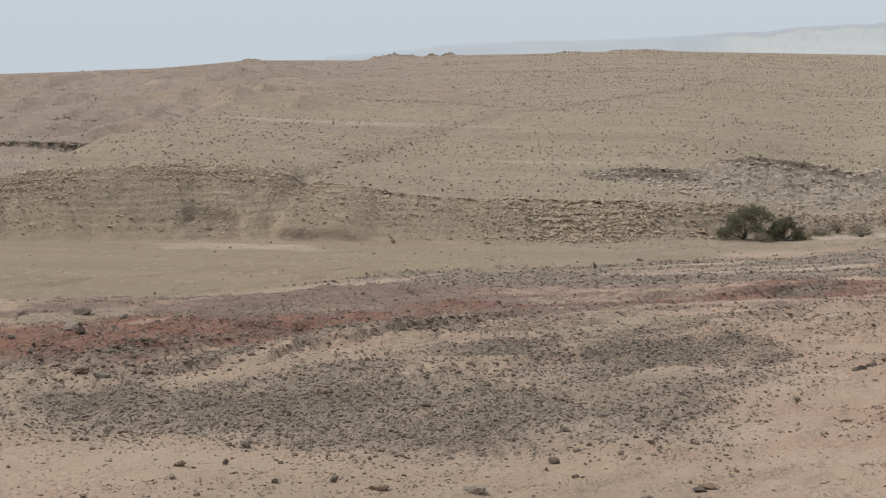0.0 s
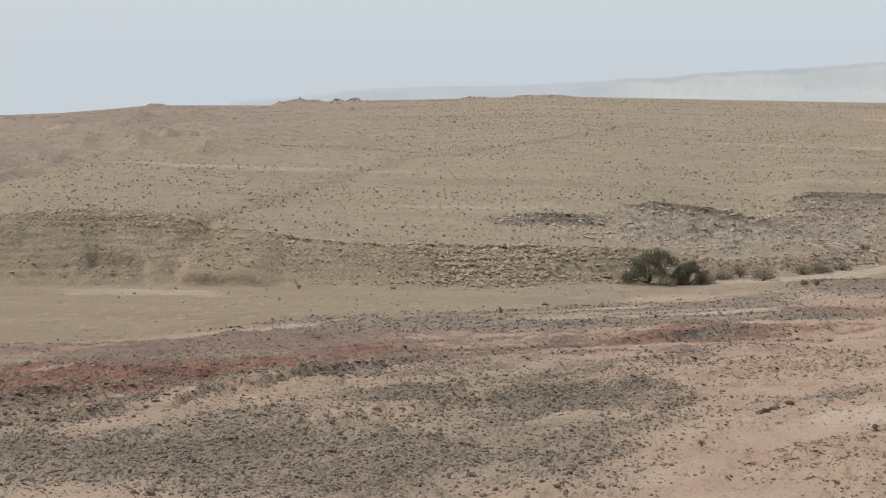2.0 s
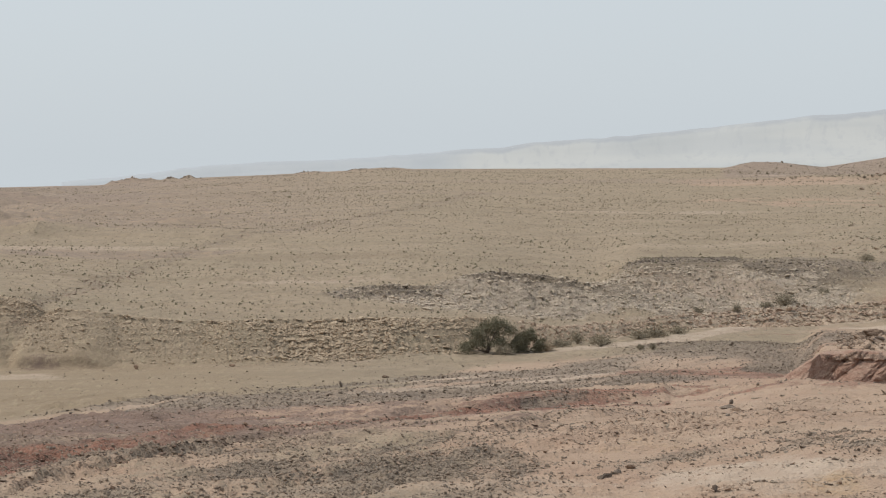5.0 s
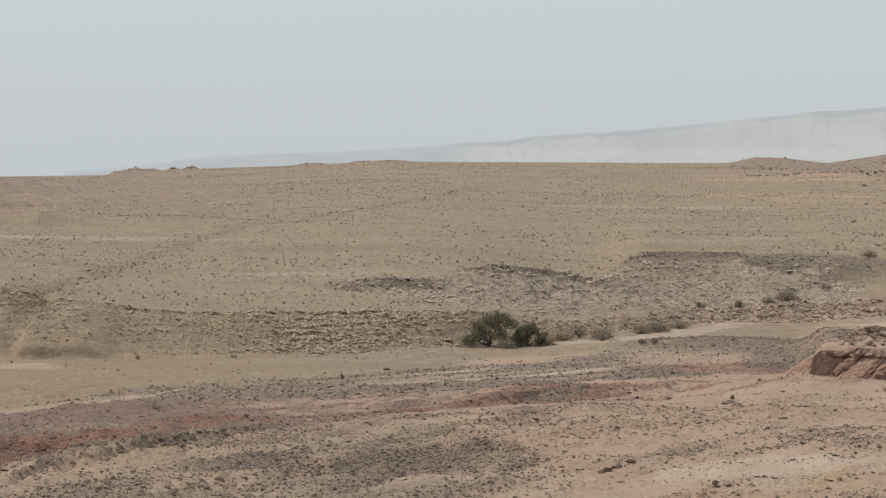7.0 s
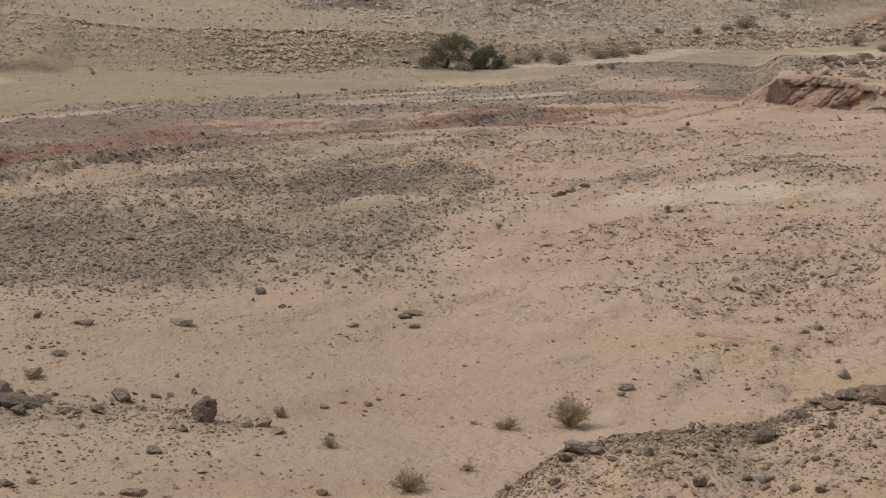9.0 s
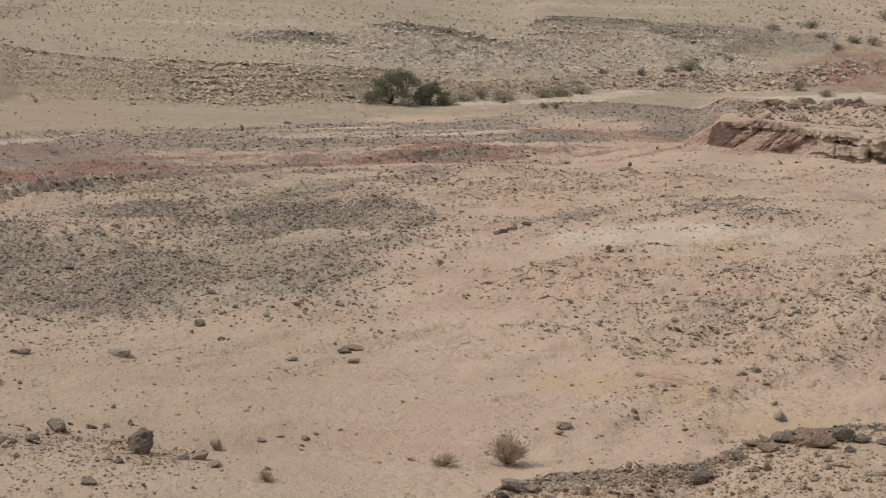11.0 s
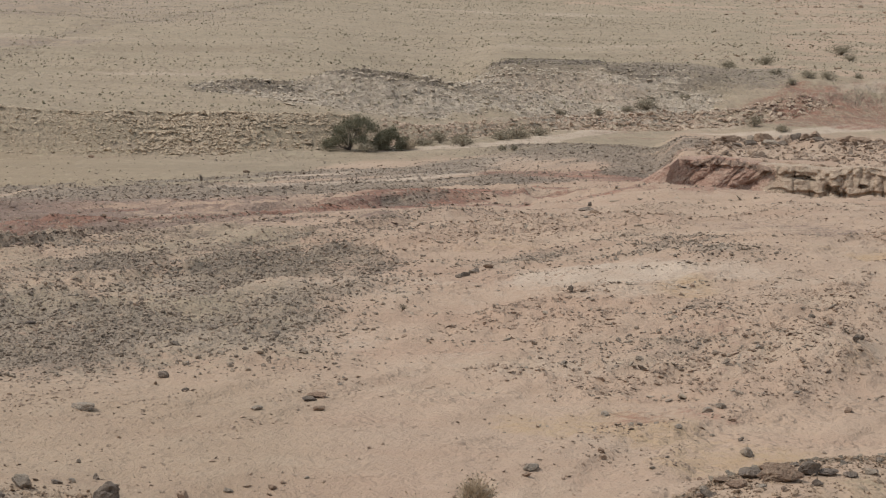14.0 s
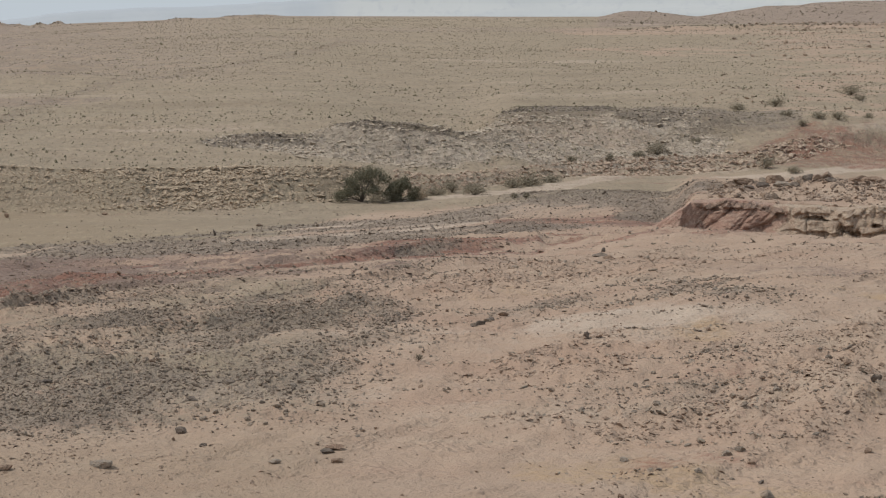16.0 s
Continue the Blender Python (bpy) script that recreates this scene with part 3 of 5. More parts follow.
    z = z + layered * 0.48 * (ss(0.62, 0.95, f) - f)
    on_up = ss(edge, edge + 6, d) * ss(700, 400, d)
    z = z + on_up * (1 - table) * 0.25 * ss(0.1, 0.35, bedded(x, y, 11, 4, 87, 3.0))
    rocky = rocky0
    z = z + rocky * (0.4 + 0.6 * ss(-6, -3, th)) * (0.22 * np.abs(wave(x, y, 1.6, 83)) + 0.14 * np.abs(wave(x, y, 0.7, 84)))
    return z


def along(x, y, line):
    """Distance from a line of points."""
    best = np.full(np.shape(x), 1e9)
    for (ax, ay), (bx, by) in zip(line, line[1:]):
        u = np.clip(((x - ax) * (bx - ax) + (y - ay) * (by - ay)) / ((bx - ax) ** 2 + (by - ay) ** 2), 0, 1)
        best = np.minimum(best, np.hypot(x - ax - u * (bx - ax), y - ay - u * (by - ay)))
    return best


def outcrop_rows(x, y):
    """1 on the wavy lines along which thin beds crop out of the slope, 0 between them."""
    d, th = polar(x, y)
    warp = 1.5 * fbm(x, y, 7, 3, 231)
    level = (y + 0.12 * x + warp + 3.0 * fbm(x / 2.5, y, 16, 2, 232)) / 5.5
    rows = hump(level - np.round(level), 0, 0.075)
    return rows * ss(-0.25, 0.35, fbm(x / 2, y, 8, 3, 233)) * ss(63, 70, d) * ss(150, 135, d) * ss(-1, 7, th)


def soils(x, y):
    """How much of each soil lies at a place: dark gravel, red marl, pale silt, yellow dust, violet shale, grey ash."""
    d0, th0 = polar(x, y)
    d = d0 + (2.2 * fbm(x, y, 9, 4, 91) + 1.2 * slanted(x, y, 2.4, 3, 95)) * d0 / 120
    th = th0 + 1.5 * fbm(x, y, 10, 4, 92)
    n1, n2, n3 = fbm(x, y, 12, 4, 93), fbm(x, y, 4, 3, 94), np.where(d0 < 178, slanted(x, y, 2.6, 4, 90, 3.5), bedded(x, y, 3.0, 4, 90))
    n4 = slanted(x, y, 1.2, 3, 89, 3.0)
    n5, n6 = slanted(x, y, 5.5, 4, 141, 6.0), slanted(x, y, 2.2, 3, 142, 6.0)
    crest = 34 + (th0 - 4.6) * 0.45
    dark = strip(th, d, GRAVEL_A, 4, 2.5) * (1.0 + 0.5 * n3 + 0.4 * n4)
    dark = np.maximum(dark, strip(th, d, GRAVEL_B, 4, 2.0) * (0.82 + 0.6 * n3 + 0.4 * n4))
    dark = np.maximum(dark, strip(th, d, GRAVEL_C, 4, 1.5) * (0.8 + 0.7 * n3 + 0.4 * n4))
    dark = np.maximum(dark, ss(-20, -15, th) * ss(5, 2, th) * ss(74, 84, d) * ss(116, 104, d) * (0.44 + 0.7 * n5 + 0.6 * n6))
    dark = np.maximum(dark, strip(th, d, LINE_A, 2, 1.5) * (0.55 + 0.7 * n3))
    dark = np.maximum(dark, strip(th, d, LINE_B, 3, 2.0) * (0.6 + 1.0 * n3))
    dark = np.maximum(dark, strip(th, d, BAND, 5, 1.5) * (0.92 + 1.1 * n5 + 0.7 * n6))
    dark = np.maximum(dark, strip(th, d, GREY_SWELL, 4, 1.0) * (0.62 + 0.8 * n5 + 0.6 * n6))
    dark = np.maximum(dark, strip(th, d, BLUE_LINE, 2.5) * (0.95 + 0.3 * n3))
    dark = np.maximum(dark, ss(-6, -3, th) * ss(8.5, 6, th) * ss(112, 118, d) * ss(152, 140, d) * (0.36 + 0.9 * n5 + 0.6 * n6))
    for place, much in ((STRING_A, 0.42), (STRING_B, 0.1), (STRING_C, 0.38), (PATCH, 0.55)):
        dark = np.maximum(dark, strip(th, d, place, 2.6, 1.6) * (much + 0.7 * n4 + 0.4 * n3))
    dark = np.maximum(dark, strip(th0, d0, CAP, 1.5) * (0.9 + 0.4 * n2))
    dark = np.maximum(dark, strip(th0, d, TAIL, 1.5, 0.8) * (0.62 + 0.7 * n3))
    dark = np.maximum(dark, strip(th0, d, TABLE, 2) * (1.0 - ss(10, 12, th0) * 0.12 + 0.5 * n3))
    dark = np.maximum(dark, 0.42 * ss(2.0, 0.6, along(x, y, WASH) + 1.5 * n2 - 0.012 * np.maximum(0, d0 - 250)) * (d0 > 205))
    dark = np.maximum(dark, 0.9 * ss(4, 5, th0) * hump(d0, crest + 0.2, 1.3) * ss(-0.7, 0.1, n2))
    dark = np.maximum(dark, 0.7 * ss(-4, -8, th0) * hump(d, 56.5, 2.2))
    dark = np.maximum(dark, (0.02 + 0.7 * n2) * ss(4, 6, th0) * ss(60, 40, th0) * ss(25, 30, d0) * ss(crest + 1, crest, d0))
    # step faces darkened: their shade, along with dark rock, put into the soil
    for place in LEDGES:
        behind, there = past_ledge(x, y, d0, th0, place)
        dark = np.maximum(dark, 0.45 * there * hump(behind, 0.0, 0.4))
    red = strip(th, d, RED, 4, 1.2) * (0.62 + 0.3 * ss(-8, -12, th) + 1.0 * n5 + 0.7 * n6)
    red = np.maximum(red, ss(2.5, 4, th0) * ss(8.6, 8.2, th0) * ss(-8, -4, d0 - 144 + 1.6 * (8 - th0)) * ss(10, 4, d0 - 144 + 1.6 * (8 - th0)) * (0.6 + 0.7 * n3 + 0.7 * n4))
    red = np.maximum(red, ss(11.0, 11.8, th0) * ss(160, 163, d0) * ss(170, 168, d0) * ss(18, 13, th0))
    red = np.maximum(red, 0.56 * ss(13.8, 15.5, th) * ss(250, 257, d) * ss(284, 272, d))
    red = np.maximum(red, 0.45 * ss(9.5, 12, th) * ss(16.5, 14.5, th) * ss(62, 70, d) * ss(92, 86, d) * ss(-0.5, 0.5, n1 + 0.7 * n3))
    red = np.maximum(red, 0.6 * ss(7.5, 9, th) * ss(16, 13, th) * ss(136, 144, d) * ss(166, 160, d) * ss(-0.4, 0.6, n3))
    red = np.maximum(red, 0.42 * ss(-0.3, 0.6, n1) * ss(193, 198, d) * ss(212, 205, d) * ss(6, 2, th))
    red = np.maximum(red, 0.45 * ss(0.0, 0.6, n3) * ss(4.5, 6, th) * ss(216, 220, d) * ss(262, 250, d))
    pale = np.maximum(strip(th0, d0, RIVER_A, 1.0), strip(th0, d0, RIVER_B, 1.2))
    red = np.maximum(red, 0.62 * ss(6.5, 8, th) * ss(14, 12, th) * ss(160, 166, d) * ss(200, 192, d) * ss(-0.5, 0.4, bedded(x, y, 6, 4, 193)))
    pale = np.maximum(pale, strip(th, d, SALT, 2.0))
    pale = np.maximum(pale, (0.55 + 0.6 * n2) * ss(5.8, 6.6, th) * ss(10.6, 9.8, th) * ss(264, 270, d) * ss(285, 281, d))
    bank_at = d0 - np.interp(th0, *FOOT)
    pale = np.maximum(pale, 0.6 * ss(4, 6, th0) * ss(-3, 0, bank_at) * ss(14, 6, bank_at) * (0.85 + 0.6 * n3))
    pale = np.maximum(pale, 0.3 * ss(12.5, 14, th) * ss(255, 259, d) * ss(275, 268, d) * (0.8 + 0.5 * n3))
    pale = np.maximum(pale, 0.42 * strip(th, d, FLAT_EDGE, 3) * (0.7 + 0.6 * n3))
    pale = np.maximum(pale, 0.75 * strip(th, d, BAND, 5, 1.5) * ss(0.25, 0.5, slanted(x, y, 5, 3, 97, 4.0)))
    pale = np.maximum(pale, 0.85 * strip(th, d, CREAM, 4, 1.2) * (0.8 + 0.5 * n3))
    pale = np.maximum(pale, 0.45 * hump(d, 78, 4) * hump(th, 16.8, 1.3))
    pale = np.maximum(pale, 0.6 * ss(-15, -13, th) * ss(-8, -10, th) * ss(185, 188, d) * ss(196, 193, d))
    pale = np.maximum(pale, 0.4 * ss(-7, -5, th) * ss(4.5, 3.5, th) * hump(d, np.interp(th, *FOOT) + 0.5, 2.0))
    pale = np.maximum(pale, 0.42 * ss(12.5, 14, th) * ss(169, 173, d) * ss(214, 205, d) * ss(-0.6, 0.5, n1))
    pale = np.maximum(pale, 0.5 * ss(0.0, 0.8, bedded(x, y, 14, 4, 96)) * ss(160, 120, d0) * (1 - 0.8 * ss(3, 0, th) * ss(80, 72, d0)))
    pale = np.maximum(pale, 0.55 * ss(0.2, 0.8, bedded(x, y, 20, 4, 97)) * ss(215, 260, d0))
    yellow = ss(150, 166, d + 30 * ss(-5, -16, th0) - 44 * ss(-1, 4, th0)) * (1 - 0.7 * ss(11, 13, th0) * ss(262, 240, d0))
    yellow = np.maximum(yellow, 0.35 * ss(9, 13, th0) * ss(70, 30, th0) * ss(20, 28, d0) * ss(crest + 0.5, crest - 2.5, d0))
    yellow = np.maximum(yellow, (0.42 + 0.5 * n1) * ss(5, 1, th) * ss(72, 80, d) * ss(122, 112, d))
    violet = ss(0, 5, west_edge(d0) - x + 2 * n1) * ss(206, 216, d0) * ss(350, 335, d0) * (0.66 + 0.4 * n1)
    violet = np.maximum(violet, strip(th, d, SHALE, 3, 1.6) * (0.85 + 0.4 * n6))
    violet = np.maximum(violet, 0.9 * ss(-20, -14, th) * ss(6, 0, th) * ss(96, 104, d - 1.2 * (th + 10)) * ss(146, 136, d - 0.8 * (th + 6)) * (0.7 + 0.9 * n5 + 0.5 * n6))
    violet = np.maximum(violet, 0.45 * ss(-10.6, -10.2, th0) * ss(-7.3, -8.4, th0) * ss(197.6, 198.6, d0) * ss(200.9, 200.2, d0))
    violet = np.maximum(violet, 0.42 * strip(th, d, SHADY, 3))
    violet = np.maximum(violet, 0.35 * ss(0.0, 0.7, n1) * ss(-10, -12, th) * ss(193, 198, d) * ss(210, 205, d))
    violet = np.maximum(violet, 0.5 * ss(1.1, 0.85, (((th0 + 12.2) / 0.85) ** 4 + ((d0 - 201.4) / 3.2) ** 4) ** 0.25))
    violet = np.maximum(violet, ss(-8.5, -12.5, th + 2 * n1) * ss(330, 345, d0) * (0.78 + 0.7 * bedded(x, y, 30, 4, 191)))
    violet = np.maximum(violet, 0.5 * ss(-12.5, -15, th) * ss(194, 198, d0) * ss(216, 208, d0) * ss(-0.5, 0.4, n1 + 0.5 * n3))
    violet = np.maximum(violet, 0.6 * ss(-1, -6, th) * ss(316, 321, d) * ss(338, 330, d))
    violet = np.maximum(violet, 0.6 * ss(0.1, 0.7, bedded(x, y, 40, 4, 99)) * ss(-2, -8, th) * ss(400, 500, d0))
    violet = np.maximum(violet, (0.5 + 0.25 * ss(-4, -9, th)) * ss(-0.5, 0.4, bedded(x, y, 60, 4, 189)) * ss(420, 640, d0))
    violet = np.maximum(violet, np.maximum(0.95 * ss(-0.3, 0.3, bedded(x, y, 40, 3, 190)), 0.72) * ss(9.4, 10.0, th0) * ss(745, 775, d0 + 10 * n1))
    violet = np.maximum(violet, (0.36 + 0.2 * ss(2, -7, th)) * ss(5, 0, th) * ss(320, 420, d0))
    fill_from, fill_to = np.interp(th, LINE_A[0], LINE_A[2]), np.interp(th, FLAT_EDGE[0], FLAT_EDGE[1])
    violet = np.maximum(violet, (0.74 + 0.8 * n5 + 0.5 * n6) * ss(-22, -19, th) * ss(-1, -5, th) * ss(fill_from - 3, fill_from + 2, d) * ss(fill_to + 2, fill_to - 4, d))
    violet = np.maximum(violet, 0.6 * ss(-5, -3, th) * ss(7, 4, th) * ss(112, 117, d) * ss(140, 132, d) * ss(-0.6, 0.3, n3))
    dark = np.where((d0 > 98) & (d0 < 148) & (th0 < 4), dark * (1 - 0.6 * np.clip(np.maximum(violet, red), 0, 1)), dark)
    yellow = np.where(d0 > 205, yellow * (1 - 0.75 * np.clip(violet, 0, 1)), yellow)
    yellow = yellow * (1 - 0.75 * ss(8, 9.5, th0) * ss(15, 13, th0) * np.maximum(ss(520, 545, d0) * ss(600, 575, d0) * ss(-0.3, 0.3, n1), ss(670, 700, d0) * ss(760, 735, d0)))
    yellow = yellow * (1 - 0.6 * ss(13.2, 15.5, th) * ss(280, 300, d0) * ss(-0.6, 0.2, n1 + n3))
    olive = ss(150, 162, d + 30 * ss(-5, -16, th0)) * ss(206, 198, d0) * ss(1, -6, th)
    olive = np.maximum(olive, 0.5 * ss(-16, -12, th) * ss(5, 0, th) * ss(44, 50, d0) * ss(80, 70, d))
    ash = strip(th, d, ASH, 3) * (0.95 + 0.4 * n2)
    ochre = np.maximum(0.8 * hump(d, 93, 3.5) * hump(th, 13.2, 1.3), 0.4 * hump(d, 79, 4) * hump(th, 17.6, 1.4))
    ochre = np.maximum(ochre, 0.55 * ss(0.15, 0.6, fbm(x, y, 9, 3, 98)) * ss(4, 7, th0) * ss(125, 100, d0))
    ochre = np.maximum(ochre, 0.42 * ss(9, 13, th0) * ss(70, 30, th0) * ss(20, 28, d0) * ss(crest + 0.5, crest - 2.5, d0))
    # beyond 205 m all shale takes the haze-greyed tone
    hazed_shale = np.where(d0 > 205, violet, 0)
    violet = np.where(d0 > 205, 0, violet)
    return [np.clip(v, 0, 1) for v in (dark, red, pale, yellow, violet, ash, olive, ochre, hazed_shale)]


# ---- the ground, one sheet to the horizon, finer where the valley is seen ----
def mesh_of(name, verts, faces, smooth=False):
    """A mesh from arrays of vertices and of faces with one number of corners."""
    me = bpy.data.meshes.new(name)
    count, sides = faces.shape
    me.vertices.add(len(verts))
    me.vertices.foreach_set("co", np.ascontiguousarray(verts, np.float32).ravel())
    me.loops.add(count * sides)
    me.loops.foreach_set("vertex_index", np.ascontiguousarray(faces, np.int32).ravel())
    me.polygons.add(count)
    me.polygons.foreach_set("loop_start", np.arange(0, count * sides, sides, dtype=np.int32))
    me.polygons.foreach_set("use_smooth", np.full(count, smooth))
    me.update(calc_edges=True)
    return me


def sheet(rows, cols, closed):
    i, j = np.meshgrid(np.arange(rows - 1), np.arange(cols if closed else cols - 1), indexing="ij")
    k = (j + 1) % cols
    return np.stack([i * cols + j, i * cols + k, (i + 1) * cols + k, (i + 1) * cols + j], -1).reshape(-1, 4)[:, ::-1]


def build_ground():
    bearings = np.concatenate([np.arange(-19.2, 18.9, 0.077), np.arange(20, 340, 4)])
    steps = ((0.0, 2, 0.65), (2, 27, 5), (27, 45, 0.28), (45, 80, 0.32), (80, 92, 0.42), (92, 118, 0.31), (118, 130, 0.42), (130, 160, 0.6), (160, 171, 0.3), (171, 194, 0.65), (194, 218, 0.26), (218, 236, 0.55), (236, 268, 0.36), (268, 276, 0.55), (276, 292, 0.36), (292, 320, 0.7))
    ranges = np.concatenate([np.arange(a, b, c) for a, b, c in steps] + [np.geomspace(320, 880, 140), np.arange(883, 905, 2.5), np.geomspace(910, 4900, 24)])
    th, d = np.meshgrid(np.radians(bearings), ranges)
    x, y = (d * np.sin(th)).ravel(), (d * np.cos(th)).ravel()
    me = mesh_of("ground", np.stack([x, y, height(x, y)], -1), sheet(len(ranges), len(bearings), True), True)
    for name, values in zip(("dark", "red", "pale", "yellow", "violet", "ash", "olive", "ochre", "hazed_shale"), soils(x, y)):
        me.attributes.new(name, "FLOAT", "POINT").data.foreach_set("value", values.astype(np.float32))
    me.materials.append(GROUND)
    return tagged(new("ground", me), "bare desert ground of pink sand, gravel, red marl and yellow dust", "ground", kind="structure")


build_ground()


def build_far_cliff():
    """A long table mountain in the haze, with a cliff above its talus."""
    bearings, levels = np.arange(-9, 42, 0.06), np.array([0, 0.2, 0.4, 0.5, 0.58, 0.62, 0.66, 0.8, 0.9, 0.97, 1.0, 1.0])
    back = np.array([0, 70, 140, 175, 205, 212, 245, 290, 300, 306, 330, 900])
    th, lv = np.meshgrid(np.radians(bearings), levels)
    bk = np.repeat(back[:, None], len(bearings), 1)
    deg = np.degrees(th)
    top = 16 + 3700 * np.tan(np.radians(np.interp(deg, [-9, -6.4, -4.5, -0.9, 2, 6, 10, 14.2, 20, 42], [-0.7, -0.36, -0.1, 0.03, 0.25, 0.59, 0.95, 1.36, 1.8, 2.6])))
    top = top + 3 * wave(deg, deg * 0, 1.1, 3) + 1.5 * wave(deg, deg * 0, 0.4, 4)
    d = 3400 + bk + 25 * wave(deg, deg * 0, 1.6, 5) + (12 * wave(deg, lv * 0, 0.7, 6) + 5 * wave(deg, lv * 0, 0.3, 7)) * (1 - 0.6 * lv)
    z = -125 + (top + 125) * lv
    me = mesh_of("far_cliff", np.stack([d * np.sin(th), d * np.cos(th), z], -1).reshape(-1, 3), sheet(len(levels), len(bearings), False), True)
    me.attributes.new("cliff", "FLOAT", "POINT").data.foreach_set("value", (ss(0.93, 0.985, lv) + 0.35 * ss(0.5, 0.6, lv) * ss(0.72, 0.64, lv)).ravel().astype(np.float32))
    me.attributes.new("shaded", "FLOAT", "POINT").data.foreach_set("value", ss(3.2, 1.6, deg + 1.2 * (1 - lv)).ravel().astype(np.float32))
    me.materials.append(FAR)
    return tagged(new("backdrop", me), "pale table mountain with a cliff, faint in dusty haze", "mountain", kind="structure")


build_far_cliff()


def build_cut_bank():
    """The steep red bank: a fin at its near end, washed rills, a crusted lip and hollows under it."""
    th, v = np.meshgrid(np.arange(10.9, 20.5, 0.025), np.concatenate([np.linspace(0, 1, 66), [1.0, 1.0]]))
    s = np.radians(th) * 166
    top = np.interp(th, [10.9, 11.1, 12.3, 12.6, 14.2, 15.3, 17.7, 20.5], [-3.1, -2.85, -0.45, -0.2, -0.15, -0.6, -0.4, -0.4]) + 0.25 * fbm(s, s * 0, 1.8, 3, 301) * ss(12, 12.6, th)
    z = -3.9 + (top + 3.9) * v
    slant = s - 0.9 * (z + 2)
    turned = th + 0.38 * (1 - v)
    lean = np.interp(th, [10.9, 12.35, 12.5, 14.4, 15.5, 20], [2.2, 2.2, 3.6, 3.4, 2.4, 2.2])
    start = np.interp(turned, [10.9, 12.3, 12.48, 13.0, 15, 20], [163.6, 163.4, 165.0, 165.2, 165.6, 166.0])
    rills = (0.9 * (1 - np.abs(wave(slant, 0.5 * z, 2.6, 302))) ** 2 + 0.5 * (1 - np.abs(wave(slant, 0.6 * z, 1.1, 303))) ** 2 + 0.2 * (1 - np.abs(wave(slant, z, 0.5, 309))) ** 2 + 0.05 * wave(slant, 1.5 * z, 0.22, 310)) * (0.35 + 0.65 * ss(12.3, 12.8, th))
    crusted = ss(0.80, 0.85, v + 0.10 * fbm(s, z, 1.4, 3, 304)) * ss(12.3, 12.8, th)
    d = start + lean * v**1.15 + rills * (1 - 0.65 * ss(14.4, 15.4, th)) * (0.3 + 0.7 * np.sin(np.pi * np.clip(v, 0.1, 0.9))) + 0.16 * fbm(slant, 0.8 * z, 0.9, 3, 305) + 0.4 * ss(14.8, 15.6, th) * (1 - np.abs(wave(s, 0.2 * z, 0.6, 311))) ** 2
    d = d - crusted * (0.05 + 0.35 * ss(-0.2, 0.5, wave(s, 1.2 * z, 0.8, 306)) + 0.22 * wave(s, z, 0.3, 312)) - 0.12 * ss(12.3, 12.8, th) * fbm(s, z, 0.4, 2, 313)
    knobs = ss(14.6, 15.6, th)
    d = d - knobs * (0.5 * ss(0.42, 0.5, v + 0.12 * fbm(s, z, 1.5, 2, 307)) + 0.16 * fbm(s, 0.6 * z, 0.5, 3, 314))
    for mid, level, wide, tall, deep in ((16.05, -1.35, 0.36, 0.2, 1.3), (16.3, -1.5, 0.2, 0.16, 1.0), (16.85, -2.15, 0.3, 0.42, 1.5), (17.05, -2.5, 0.25, 0.25, 1.2), (17.72, -1.85, 0.16, 0.26, 1.2), (15.0, -1.1, 0.14, 0.16, 0.6), (13.2, -0.85, 0.16, 0.16, 0.5), (18.6, -1.6, 0.2, 0.2, 1.2)):
        r = np.sqrt(((th - mid) / wide) ** 2 + ((z - level) / tall) ** 2) + 0.55 * fbm(s, z, 0.7, 3, 308)
        d = d + 0.62 * deep * ss(1.0, 0.5, r)
    d[-2], d[-1] = d[-3] + 0.9, d[-3] + 4.5
    x, y = d * np.sin(np.radians(th)), d * np.cos(np.radians(th))
    z[-2], z[-1] = z[-3] + 0.05, height(x[-1], y[-1]) - 0.06
    me = mesh_of("cut_bank", np.stack([x, y, z], -1).reshape(-1, 3), sheet(*th.shape, False))
    crust = crusted * 0.62 * ss(1.0, 0.96, v)
    for name, values in (("cream", 0.15 + 0.85 * ss(14.2, 16.0, th)), ("crust", crust * (1 - 0.6 * ss(14.5, 16, th)))):
        me.attributes.new(name, "FLOAT", "POINT").data.foreach_set("value", np.clip(values, 0, 1).ravel().astype(np.float32))
    me.materials.append(BANK)
    return tagged(new("cut_bank", me), "steep red and cream cut bank, rilled, with shadowed hollows", "bank", kind="structure")


build_cut_bank()


# ---- stones ----
def ball(level):
    bm = bmesh.new()
    bmesh.ops.create_icosphere(bm, subdivisions=level, radius=1.0)
    verts = np.array([v.co[:] for v in bm.verts])
    faces = np.array([[v.index for v in f.verts] for f in bm.faces])
    bm.free()
    return verts, faces


def stone(rng, level, flat=0.7, facets=9, rough=0.06):
    """A broken stone about 2 across: a ball cut by planes, then roughened; it lies on its widest side."""
    verts, faces = ball(level)
    for _ in range(facets):
        n = rng.normal(size=3)
        n /= np.linalg.norm(n)
        far = rng.uniform(0.5, 0.88)
        over = np.maximum(0, verts @ n - far)
        verts = verts - over[:, None] * n
    verts = verts * (1 + rough * rng.normal(size=(len(verts), 1)))
    verts = verts * np.array([1, rng.uniform(0.6, 0.95), flat * rng.uniform(0.75, 1.2)])
    return verts, faces


